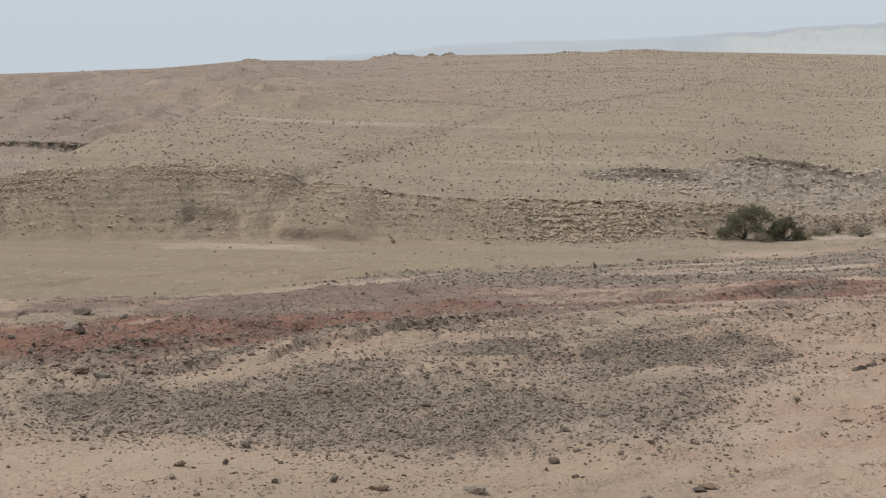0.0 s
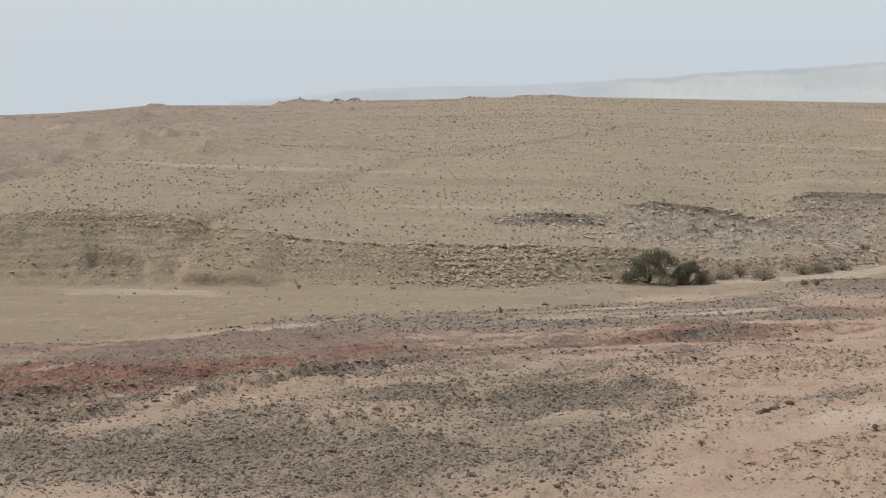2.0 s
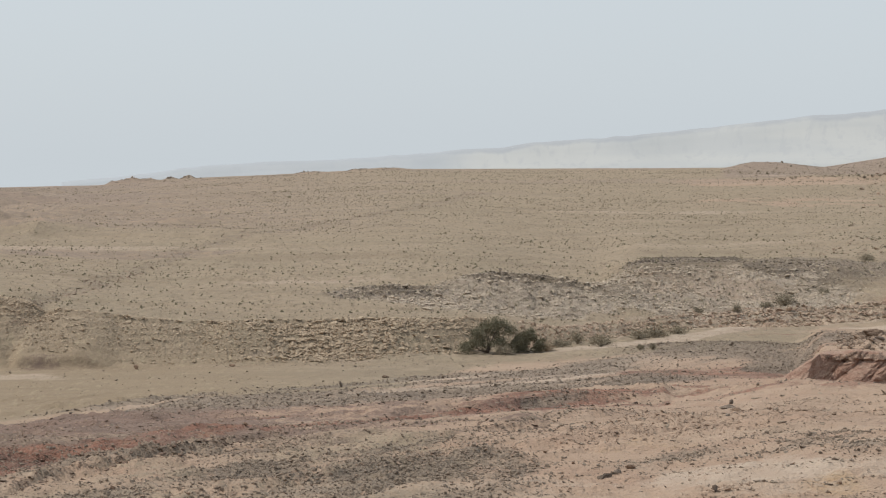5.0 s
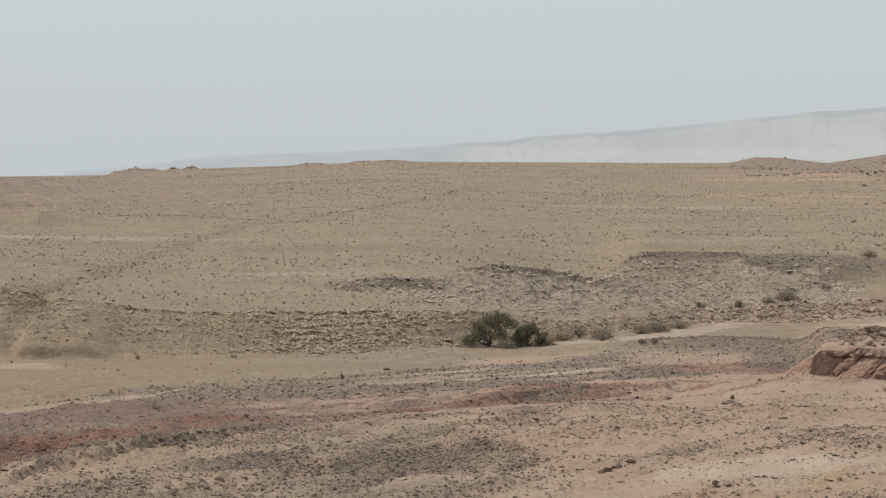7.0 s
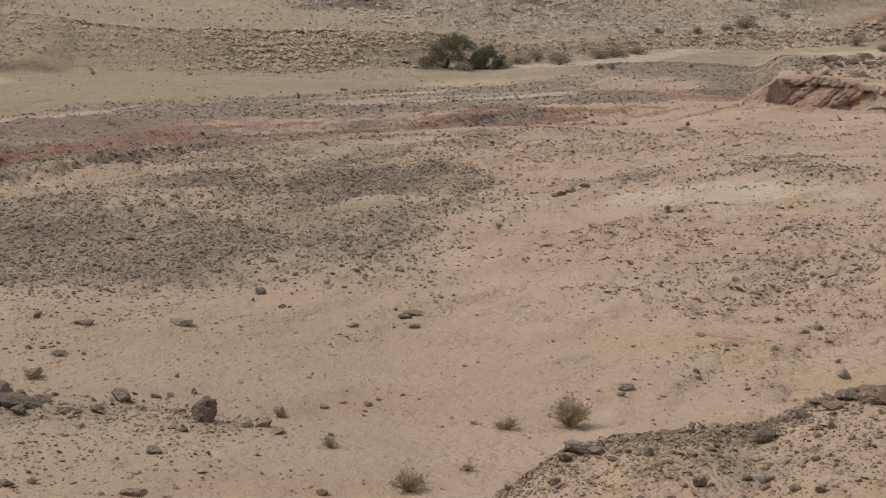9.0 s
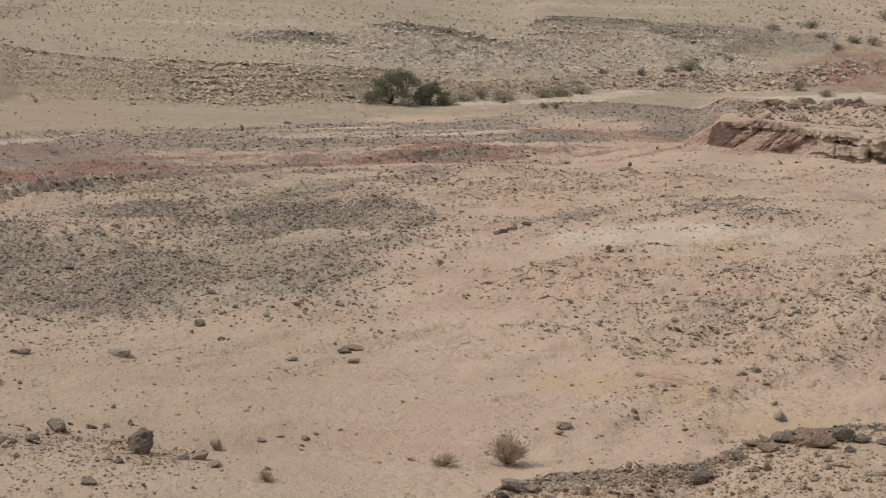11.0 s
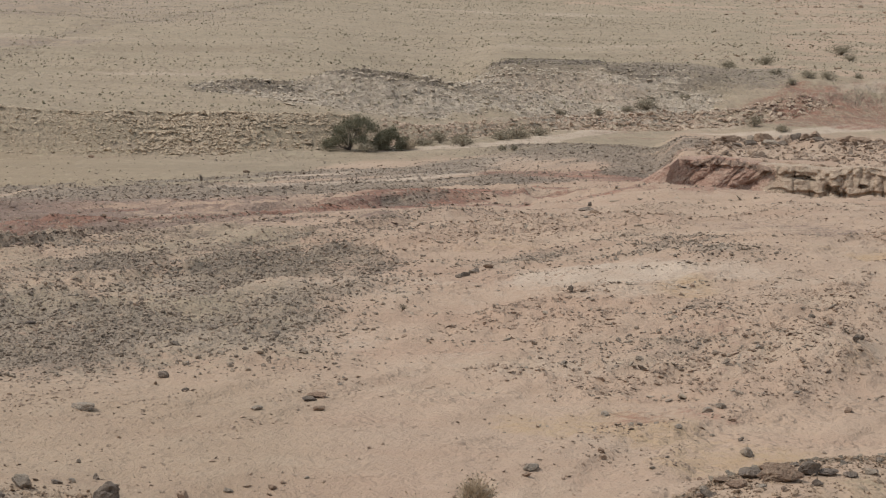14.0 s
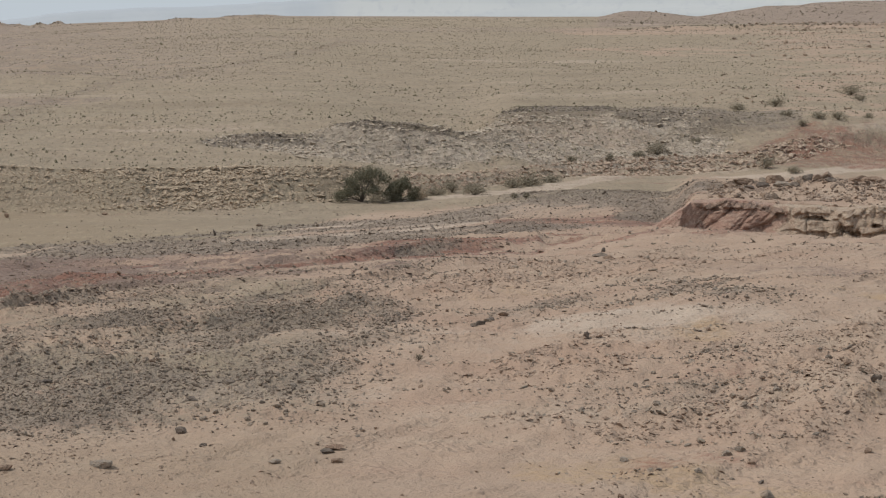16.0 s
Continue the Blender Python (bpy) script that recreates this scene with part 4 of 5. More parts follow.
def chip(rng, flat=0.36):
    """A splinter with eight faces."""
    verts = np.array([(1, 0, 0), (0, 1, 0), (-1, 0, 0), (0, -1, 0), (0, 0, 1), (0, 0, -1)], float)
    verts = verts * rng.uniform(0.6, 1.2, (6, 1)) + rng.normal(0, 0.18, (6, 3))
    faces = np.array([(0, 1, 4), (1, 2, 4), (2, 3, 4), (3, 0, 4), (1, 0, 5), (2, 1, 5), (3, 2, 5), (0, 3, 5)])
    return verts * np.array([1, 0.75, flat]), faces


def scatter(name, x, y, size, shapes, material, rng, sink=0.25, tilt=0.25, smooth=False):
    """Many small pieces on the ground as one mesh."""
    verts, faces, base = [], [], 0
    z = height(x, y)
    pick = rng.integers(0, len(shapes), len(x))
    for n, (sv, sf) in enumerate(shapes):
        own = np.nonzero(pick == n)[0]
        if not len(own):
            continue
        a, tx, ty = rng.uniform(0, 2 * np.pi, len(own)), rng.normal(0, tilt, len(own)), rng.normal(0, tilt, len(own))
        c, s = np.cos(a)[:, None], np.sin(a)[:, None]
        px, py, pz = sv[None, :, 0] * size[own, None], sv[None, :, 1] * size[own, None], sv[None, :, 2] * size[own, None]
        pz = pz + px * tx[:, None] + py * ty[:, None]
        low = -sv[:, 2].min()
        out = np.stack([x[own, None] + px * c - py * s, y[own, None] + px * s + py * c, z[own, None] + pz + (low * (1 - 2 * sink)) * size[own, None]], -1)
        verts.append(out.reshape(-1, 3))
        faces.append((sf[None] + (np.arange(len(own)) * len(sv))[:, None, None] + base).reshape(-1, sf.shape[1]))
        base += len(own) * len(sv)
    me = mesh_of(name, np.concatenate(verts), np.concatenate(faces), smooth)
    me.materials.append(material)
    return new(name, me)


def strew(rng, count, bearings, ranges, even=2.0):
    """Chance places between bearings and ranges; even=2 spreads them evenly over the area, less puts more of them near."""
    th = np.radians(rng.uniform(*bearings, count))
    d = rng.uniform(ranges[0] ** even, ranges[1] ** even, count) ** (1 / even)
    return d * np.sin(th), d * np.cos(th)


def sizes(rng, count, least, most, power=2.2):
    """Stone radii: many small, few large."""
    u = rng.uniform(0, 1, count)
    return least * (1 - u * (1 - (least / most) ** power)) ** (-1 / power)


rng = np.random.default_rng(7)
SMALL = [stone(rng, 1, 0.6, 6) for _ in range(9)]
FLINTS = [chip(rng) for _ in range(12)]
PLATES = [stone(rng, 1, 0.32, 6) for _ in range(9)]
SPLINTS = [chip(rng, 0.62) for _ in range(9)] + PLATES[:3]
LOW_CLODS = [chip(rng, 0.5) for _ in range(12)]
FLAT_CHIPS = [(v * np.array([1.5, 0.8, 1]), f) for v, f in (stone(rng, 1, 0.4, 6) for _ in range(5))]


def kept(x, y, chance):
    keep = rng.uniform(0, 1, len(x)) < chance
    return x[keep], y[keep]


def strew_gravel():
    x, y = strew(rng, 190000, (-19, 17), (73, 124))
    x, y = kept(x, y, soils(x, y)[0] * 0.74)
    big = rng.uniform(0, 1, len(x)) < 0.32
    ob = scatter("gravel", x[~big], y[~big], sizes(rng, (~big).sum(), 0.04, 0.13, 2.4), FLINTS, GRAVEL, rng, 0.25, 0.35)
    tagged(ob, "dark grey angular gravel strewn over the sand", "gravel", kind="stuff")
    ob = scatter("cobbles", x[big], y[big], sizes(rng, big.sum(), 0.06, 0.2, 2.6), SMALL, COBBLES, rng)
    tagged(ob, "dark grey cobbles among the gravel", "cobbles", kind="stuff")
    x, y = strew(rng, 110000, (-14, 19), (124, 226))
    soil = soils(x, y)
    x, y = kept(x, y, soil[0] * 0.55 + soil[1] * 0.2 + 0.006)
    ob = scatter("far_gravel", x, y, sizes(rng, len(x), 0.07, 0.28, 2.5), LOW_CLODS, GRAVEL, rng, 0.25, 0.35)
    tagged(ob, "dark gravel on the low swells beside the dry river", "gravel", kind="stuff")


def strew_ledges():
    # dark stone lines where beds crop out of the marl and along the gravel's far edge
    x, y = strew(rng, 60000, (-19, 9), (88, 152))
    d, th = polar(x, y)
    soil = soils(x, y)
    beds = slanted(x, y, 5, 3, 88, 4.0)
    near_bed = 0.6 * hump(beds, 0.1, 0.022) * np.clip(soil[1] + soil[4], 0, 1)
    rows = np.maximum(strip(th, d, LINE_A, 1.5, 1.0), 0.7 * strip(th, d, LINE_B, 1.5, 1.0)) * ss(-0.3, 0.3, bedded(x, y, 3, 3, 216, 3.0))
    steps = np.zeros(len(x))
    for place in LEDGES:
        behind, there = past_ledge(x, y, d, th, place)
        steps = np.maximum(steps, there * hump(behind, 0.1, 0.5) * min(1, 2.2 * place[2]))
    x, y = kept(x, y, np.maximum(np.maximum(0.9 * near_bed, 0.3 * rows), steps))
    ob = scatter("marl_ledge_rock", x, y, sizes(rng, len(x), 0.07, 0.3, 2.4), PLATES, LEDGE_ROCK, rng, 0.3, 0.12)
    tagged(ob, "dark brown ledge rock lining beds in the red marl", "rocks", kind="stuff")


def place_stones(x, y, size, where, group, seed):
    """The stones that lie apart, each a thing of its own."""
    r = np.random.default_rng(seed)
    looks = [("brown", BROWN_ROCK), ("dark brown", DARK_ROCK), ("tan-grey", GREY_ROCK), ("brown", BROWN_ROCK)]
    meshes = []
    for n in range(12):
        flat = n % 3 == 0
        v, f = stone(r, 2, 0.36 if flat else 0.6, 18, 0.05)
        colour, material = looks[n % 4]
        me = mesh_of("stone", v, f)
        me.materials.append(material)
        meshes.append((me, f"{'flat' if flat else 'angular'} {colour} stone {where}", -v[:, 2].min()))
    z = height(x, y)
    for px, py, pz, s in zip(x, y, z, size):
        me, label, low = meshes[r.integers(0, 12)]
        ob = new("stone", me)
        ob.matrix_world = pose(px, py, pz + 0.55 * low * s, *np.degrees(r.normal(0, 0.12, 2)), r.uniform(0, 360)) @ Matrix.Scale(s, 4)
        tagged(ob, label, "stone", group)


def strew_chips():
    x, y = strew(rng, 120000, (-19, 19), (44, 134), 1.6)
    d, th = polar(x, y)
    lump = slanted(x, y, 4, 4, 201, 3.0) + 0.5 * slanted(x, y, 1.2, 2, 202, 2.5)
    bare = hump(d, 56, 8) * ss(-4, 0, th) * ss(12, 8, th) + 0.8 * ss(2.5, 4.0, th) * ss(7, 5.5, th) * ss(74, 80, d) * ss(100, 90, d)
    x, y = kept(x, y, (0.06 + 0.1 * ss(0, -4, th) + 0.85 * ss(0.0 - 0.15 * ss(0, -4, th), 0.7, lump)) * (1 - 0.88 * np.clip(bare, 0, 1)) * (1 - 0.55 * ss(2, 5, th) * ss(80, 70, d)) * (0.75 + 0.5 * ss(6, 9, th)))
    big = rng.uniform(0, 1, len(x)) < 0.07
    ob = scatter("loose_chips", x[~big], y[~big], sizes(rng, (~big).sum(), 0.04, 0.14, 2.4), FLINTS, CHIPS, rng, 0.22, 0.35)
    tagged(ob, "small brown and grey chips loose on pink sand", "stones", kind="stuff")
    x, y, size = x[big], y[big], sizes(rng, big.sum(), 0.05, 0.2, 2.5)
    alone = np.zeros(len(x), bool)
    alone[np.argsort(-size / (20 + np.hypot(x, y)))[:180]] = True
    place_stones(x[alone], y[alone], size[alone], "lying loose on pink sand", "loose stones on the sand", 17)
    x, y, size = x[~alone], y[~alone], size[~alone]
    ob = scatter("loose_stones", x, y, size, SMALL + PLATES, CHIPS, rng, 0.25, 0.35)
    tagged(ob, "brown and grey stones loose on pink sand", "stones", kind="stuff")
    x, y = strew(rng, 90000, (-2, 19.5), (62, 140), 1.7)
    x, y = kept(x, y, 0.42 * outcrop_rows(x, y))
    ob = scatter("outcrop_plates", x, y, sizes(rng, len(x), 0.05, 0.24, 2.3), PLATES + FLAT_CHIPS, OUTCROP, rng, 0.3, 0.3)
    tagged(ob, "grey-brown plates lining thin beds on the pale slope", "stones", kind="stuff")
    # flat crusted pieces lying in clumps on the slope
    x, y = strew(rng, 110000, (-12, 19.5), (54, 128), 1.7)
    d, th = polar(x, y)
    lump = slanted(x, y, 5, 4, 204, 3.0) + 0.45 * slanted(x, y, 1.2, 2, 206, 2.5)
    x, y = kept(x, y, 0.75 * ss(0.0, 0.6, lump) * (0.25 + 0.75 * ss(5, 8, th)) * ss(52, 74, d + 6 * ss(5, 9, th)))
    ob = scatter("crusted_clods", x, y, sizes(rng, len(x), 0.06, 0.26, 2.4), LOW_CLODS, CLODS, rng, 0.35, 0.25)
    tagged(ob, "flat crusted clods of pale pink earth", "clods", kind="stuff")
    x, y = strew(rng, 80000, (2, 20), (29, 42))
    d, th = polar(x, y)
    crest = 34 + (th - 4.6) * 0.45
    x, y = kept(x, y, (d < crest + 1.2) * (0.5 + 0.5 * hump(d, crest, 1.0)) * (1 - 0.6 * ss(9, 12, th) * ss(crest - 0.8, crest - 1.8, d)) * ss(-0.9, 0.5, fbm(x, y, 2, 3, 203)))
    size = sizes(rng, len(x), 0.022, 0.15, 2.3)
    alone = np.zeros(len(x), bool)
    alone[np.argsort(-size)[:110]] = True
    place_stones(x[alone], y[alone], size[alone], "among rubble on the near spur", "stones on the spur", 19)
    x, y, size = x[~alone], y[~alone], size[~alone]
    ob = scatter("spur_rubble", x, y, size, SMALL[:3] + LOW_CLODS[:9], SPUR_ROCK, rng, 0.25, 0.3)
    tagged(ob, "broken brown rubble on the near stony spur", "rubble", kind="stuff")
    x, y = strew(rng, 20000, (5, 21), (31, 43))
    d, th = polar(x, y)
    crest = 34 + (th - 4.6) * 0.45 + 0.3
    x, y = kept(x, y, hump(d, crest, 0.5 + 0.03 * (th - 5)) * ss(-0.5, 0.3, fbm(x, y, 2.5, 2, 204)))
    ob = scatter("spur_ledge_rock", x, y, sizes(rng, len(x), 0.035, 0.2, 2.2), PLATES, BLACK_SLABS, rng, 0.25, 0.3)
    tagged(ob, "dark shattered ledge rock along the crest of the spur", "rocks", kind="stuff")
    x, y = strew(rng, 20000, (-19, 1), (44, 64))
    d, th = polar(x, y)
    x, y = kept(x, y, (hump(d, 56.5, 2.2) + 0.35 * hump(d, 50, 4)) * ss(0, -5, th) * ss(-0.5, 0.5, bedded(x, y, 3, 3, 205)))
    ob = scatter("bank_rubble", x, y, sizes(rng, len(x), 0.035, 0.2, 2.3), PLATES[:3] + SMALL[:3] + LOW_CLODS[:6], SPUR_ROCK, rng, 0.25, 0.35)
    tagged(ob, "dark broken rubble along a low sandy bank", "rubble", kind="stuff")


def strew_slabs():
    x, y = strew(rng, 110000, (-19, 5), (193, 220))
    d, th = polar(x, y)
    part_way = (d - np.interp(th, *FOOT)) / np.interp(th, *FACE)
    lump = fbm(x, y, 10, 3, 211)
    plenty = 0.5 + 0.5 * ss(-6.5, -4.0, th + 1.5 * lump)
    top = ss(-8.5, -9.5, th) * ss(0.55, 0.8, part_way + 0.25 * lump) * 0.9
    x, y = kept(x, y, ((part_way > 0.08) & (part_way < 1.0 + 0.25 * ss(-8, -10, th))) * np.maximum(top, plenty * (0.14 + 0.6 * ss(-0.1, 0.7, lump + 0.5 * (part_way - 0.4)))))
    ob = scatter("scarp_slabs", x, y, sizes(rng, len(x), 0.11, 0.42, 2.4) * (0.85 + 0.45 * ss(-6, -2, polar(x, y)[1])), SPLINTS, SLABS, rng, 0.38, 0.2)
    tagged(ob, "tilted yellowish limestone slabs on the scarp face", "rock slabs", kind="stuff")
    th = rng.uniform(-19, 4, 2600)
    d = np.interp(th, *FOOT) + np.interp(th, *FACE) + 1.2 * wave(206 * np.sin(np.radians(th)), 206 * np.cos(np.radians(th)), 14, 21) + rng.normal(0, 0.3, 2600)
    x, y = d * np.sin(np.radians(th)), d * np.cos(np.radians(th))
    x, y = kept(x, y, 0.1 + 0.8 * ss(-0.1, 0.4, fbm(x, y, 7, 3, 212)))
    ob = scatter("rim_blocks", x, y, sizes(rng, len(x), 0.15, 0.5, 2.2), PLATES, SLABS, rng, 0.3, 0.15)
    tagged(ob, "broken limestone blocks along the rim of the scarp", "rock blocks", kind="stuff")
    x, y = strew(rng, 42000, (-2, 16), (226, 308))
    soil = soils(x, y)
    beds = ss(-0.2, 0.4, bedded(x, y, 4, 3, 214, 3.0))
    dark = soil[0] * (0.3 + 0.7 * beds) > rng.uniform(0.4, 1.25, len(x))
    lx, ly = kept(x[~dark], y[~dark], (0.85 * soil[5] * (0.25 + 0.75 * beds))[~dark])
    ob = scatter("ashen_slabs", lx, ly, sizes(rng, len(lx), 0.14, 0.62, 2.4), SPLINTS, ASH_SLABS, rng, 0.3, 0.12)
    tagged(ob, "pale cream rock plates on the ashen hills", "rocks", kind="stuff")
    x, y = x[dark], y[dark]
    d, th = polar(x, y)
    x, y = kept(x, y, 1 - 0.88 * strip(th, d, TABLE, 1.5) * ss(11, 10, th) - 0.7 * strip(th, d, CAP, 1.0))
    ob = scatter("ashen_hill_rocks", x, y, sizes(rng, len(x), 0.12, 0.55, 2.4), PLATES, BLACK_SLABS, rng, 0.3, 0.12)
    tagged(ob, "dark broken ledge rock on the ashen hills", "rocks", kind="stuff")
    x, y = strew(rng, 36000, (4, 19), (214, 268))
    d, th = polar(x, y)
    foot = np.interp(th, *FOOT)
    x, y = kept(x, y, (np.abs(d - foot - 3.5) < 4.5 + 1.5 * wave(x, y, 9, 5)) * 0.9)
    ob = scatter("bank_rocks", x, y, sizes(rng, len(x), 0.12, 0.42, 2.4) * (1 + 0.3 * ss(8, 11, polar(x, y)[1])), PLATES[:4] + SMALL[:3] + LOW_CLODS[:6], BANK_ROCK, rng, 0.28, 0.35)
    tagged(ob, "reddish ledge rocks along the dry river's bank", "rocks", kind="stuff")
    # dark chips on the flat caps of the hills and the table
    x, y = strew(rng, 34000, (-2, 14.5), (236, 310))
    d, th = polar(x, y)
    caps = np.maximum(np.maximum(strip(th, d, CAP, 1.2), 0.4 * strip(th, d, TAIL, 1.0, 0.8)), strip(th, d, TABLE, 1.5) * (1 - 0.5 * ss(10, 11, th)))
    x, y = kept(x, y, 0.55 * caps * ss(-0.7, 0.1, bedded(x, y, 4, 3, 217)))
    ob = scatter("cap_chips", x, y, sizes(rng, len(x), 0.1, 0.34, 2.3), FLINTS, CAP_ROCK, rng, 0.25, 0.15)
    tagged(ob, "dark brown chips on the flat caps of the ashen hills", "stones", kind="stuff")
    # dark ledges of the side valley
    th = rng.uniform(-19.5, -15.4, 1400)
    d = np.where(rng.uniform(0, 1, 1400) < 0.5, 339, 417) + rng.normal(0, 1.2, 1400) - 3 * wave(380 * np.sin(np.radians(th)), 0.3 * 380 * np.cos(np.radians(th)), 30, 42)
    x, y = d * np.sin(np.radians(th)), d * np.cos(np.radians(th))
    ob = scatter("valley_ledge_rock", x, y, sizes(rng, len(x), 0.18, 0.6, 2.2), PLATES, BLACK_SLABS, rng, 0.25, 0.2)
    tagged(ob, "dark ledge rock lining the side valley", "rocks", kind="stuff")
    x, y = strew(rng, 16000, (11, 21), (160, 205))
    d, th = polar(x, y)
    foot_of = hump(d, 163.5, 1.2) * 0.4
    lip = hump(d, 169.5, 1.0) * 0.8
    x, y = kept(x, y, ss(11.2, 12.5, th) * np.maximum(np.maximum(foot_of, lip), 0.28 * ss(0.0, 0.6, bedded(x, y, 5, 3, 76)) * (d > 170)))
    ob = scatter("cut_bank_rocks", x, y, sizes(rng, len(x), 0.09, 0.4, 2.4), PLATES + SMALL, BANK_ROCK, rng, 0.3, 0.3)
    tagged(ob, "brown rocks on the lip and foot of the red cut bank", "rocks", kind="stuff")
    x, y = strew(rng, 46000, (13.0, 19.0), (174, 204))
    d, th = polar(x, y)
    x, y = kept(x, y, np.maximum(0.85 * hump(d, 186 + 1.6 * (th - 14), 6) * ss(13.2, 14.4, th) * ss(-0.3, 0.25, fbm(x, y, 5, 3, 215)), 0.06))
    ob = scatter("river_rubble", x, y, sizes(rng, len(x), 0.1, 0.55, 2.3), PLATES[:4] + SMALL[:3] + LOW_CLODS[:6], HEAP_ROCK, rng, 0.3, 0.4)
    tagged(ob, "brown broken rock heaped above the red bank", "rubble", kind="stuff")
    th = np.concatenate([rng.normal(m, w, 34) for m, w in ((-7.3, 0.22), (-6.7, 0.25), (-5.45, 0.12), (-5.95, 0.1), (-2.0, 0.2), (0.2, 0.3), (-0.6, 0.15), (-11.1, 0.15))])
    d = rng.normal(889, 4, len(th))
    more = rng.uniform(10.2, 19, 900)
    th = np.concatenate([th, more])
    d = np.concatenate([d, np.where(rng.uniform(0, 1, 900) < 0.45, rng.normal(746, 3, 900) - 10 * wave(746 * np.sin(np.radians(more)), 0.3 * 746 * np.cos(np.radians(more)), 50, 58), rng.uniform(800, 888, 900))])
    ob = scatter("brow_rocks", d * np.sin(np.radians(th)), d * np.cos(np.radians(th)), sizes(rng, len(th), 0.25, 0.9, 2.2), PLATES + SMALL, BLACK_SLABS, rng, 0.25, 0.2)
    tagged(ob, "dark rocks crowning knolls on the far brow", "rocks", kind="stuff")
    x, y = strew(rng, 13000, (11, 20), (262, 800))
    x, y = kept(x, y, ss(11, 14, polar(x, y)[1] - 2 * ss(420, 460, np.hypot(x, y))) * ss(300, 330, np.hypot(x, y) + 30 * fbm(x, y, 30, 2, 213)) * ss(-0.2, 0.4, bedded(x, y, 14, 3, 218, 3.0)) * 0.6)
    ob = scatter("upland_rocks", x, y, sizes(rng, len(x), 0.15, 0.7, 2.3) * (1 + 0.8 * ss(400, 700, np.hypot(x, y))), PLATES + SMALL, RED_SLABS, rng, 0.3, 0.3)
    tagged(ob, "brown rocks on the upland beyond the river", "rocks", kind="stuff")


def tuft_shape(rng):
    """A dry tuft about 2 across: blades leaning out from one foot."""
    quads = []
    for n in range(6):
        a, lean = rng.uniform(0, 2 * np.pi), rng.uniform(0.5, 1.0)
        out, side = np.array([np.cos(a), np.sin(a), 0]), np.array([-np.sin(a), np.cos(a), 0]) * 0.4
        top = out * lean + np.array([0, 0, rng.uniform(0.35, 0.7)])
        quads += [out * 0.1 - side, out * 0.1 + side, top + side * 0.8, top - side * 0.8]
    return np.array(quads), np.arange(24).reshape(-1, 4)


def strew_tufts():
    shapes = [tuft_shape(rng) for _ in range(6)]
    domes = [(v[:5] * np.array([1.0, 1.0, 1.7]), f[:4]) for v, f in (chip(rng, 0.6) for _ in range(8))]
    x, y = strew(rng, 86000, (-19, 19), (206, 880), 1.3)
    d, th = polar(x, y)
    lump = bedded(x, y, 26, 3, 221, 2.0)
    x, y = kept(x, y, (d > np.interp(th, *FOOT) + np.interp(th, *FACE) + 3) * (0.25 + 0.55 * ss(-0.4, 0.6, lump)))
    ob = scatter("dry_tufts", x, y, sizes(rng, len(x), 0.085, 0.27, 2.2) * (0.85 + 0.0007 * np.hypot(x, y)), domes, TUFT, rng, 0.2, 0.15)
    tagged(ob, "low dry brown tufts dotted over the yellow upland", "tufts", kind="stuff")
    x, y = strew(rng, 60000, (-19, 20), (206, 640), 1.2)
    d, th = polar(x, y)
    near_wash = 0.9 * ss(3.0, 0.8, along(x, y, WASH))
    lump = bedded(x, y, 9, 3, 222, 3.0)
    x, y = kept(x, y, (d > np.interp(th, *FOOT) + np.interp(th, *FACE) + 1) * np.maximum(near_wash, 0.06 + 0.55 * ss(0.1, 0.9, lump)))
    dark = along(x, y, WASH) < 3
    ob = scatter("wash_stones", x[dark], y[dark], sizes(rng, dark.sum(), 0.12, 0.45, 2.4), FLINTS, CHIPS, rng, 0.2, 0.3)
    tagged(ob, "dark brown stones lining a dry wash on the upland", "stones", kind="stuff")
    x, y = x[~dark], y[~dark]
    ob = scatter("upland_stones", x, y, sizes(rng, len(x), 0.08, 0.3, 2.6), FLINTS, UPLAND, rng, 0.2, 0.2)
    tagged(ob, "brown stones strewn over the yellow upland", "stones", kind="stuff")
    x, y = strew(rng, 3600, (-19, 4), (140, 205))
    lump = bedded(x, y, 9, 3, 223, 3.0)
    x, y = kept(x, y, 0.04 + 0.2 * ss(0.2, 0.9, lump))
    ob = scatter("flat_tufts", x, y, sizes(rng, len(x), 0.06, 0.18), shapes, TUFT, rng, 0.05, 0.1)
    tagged(ob, "low dry tufts on the yellow flat", "tufts", kind="stuff")


strew_gravel()
strew_ledges()
strew_chips()
strew_slabs()
strew_tufts()


# ---- boulders and blocks that stand out, each a thing: place, width and height ----
BOWL_STONES = [(-3.8, 55.8, 0.85, 0.84), (-6.2, 56.8, 0.77, 0.47), (-1.6, 57.4, 0.51, 0.34), (-2.0, 55.5, 0.52, 0.23), (-4.8, 52.2, 0.53, 0.25), (-4.3, 59.6, 0.35, 0.21), (-9.0, 64.0, 0.49, 0.24), (-9.4, 61.3, 0.62, 0.40), (-8.8, 69.1, 0.89, 0.20), (-5.5, 69.7, 1.01, 0.26), (-2.9, 75.2, 0.48, 0.33), (-10.6, 70.2, 0.33, 0.21), (2.8, 71.2, 0.74, 0.21), (2.8, 69.2, 0.48, 0.20), (0.6, 69.0, 0.52, 0.20), (-2.0, 72.3, 0.36, 0.2), (-0.3, 58.8, 0.34, 0.14), (1.0, 58.8, 0.34, 0.14), (-8.2, 48.6, 0.53, 0.18), (-7.6, 48.9, 0.29, 0.21), (-5.3, 57.8, 0.34, 0.14), (-4.9, 58.5, 0.24, 0.15)]
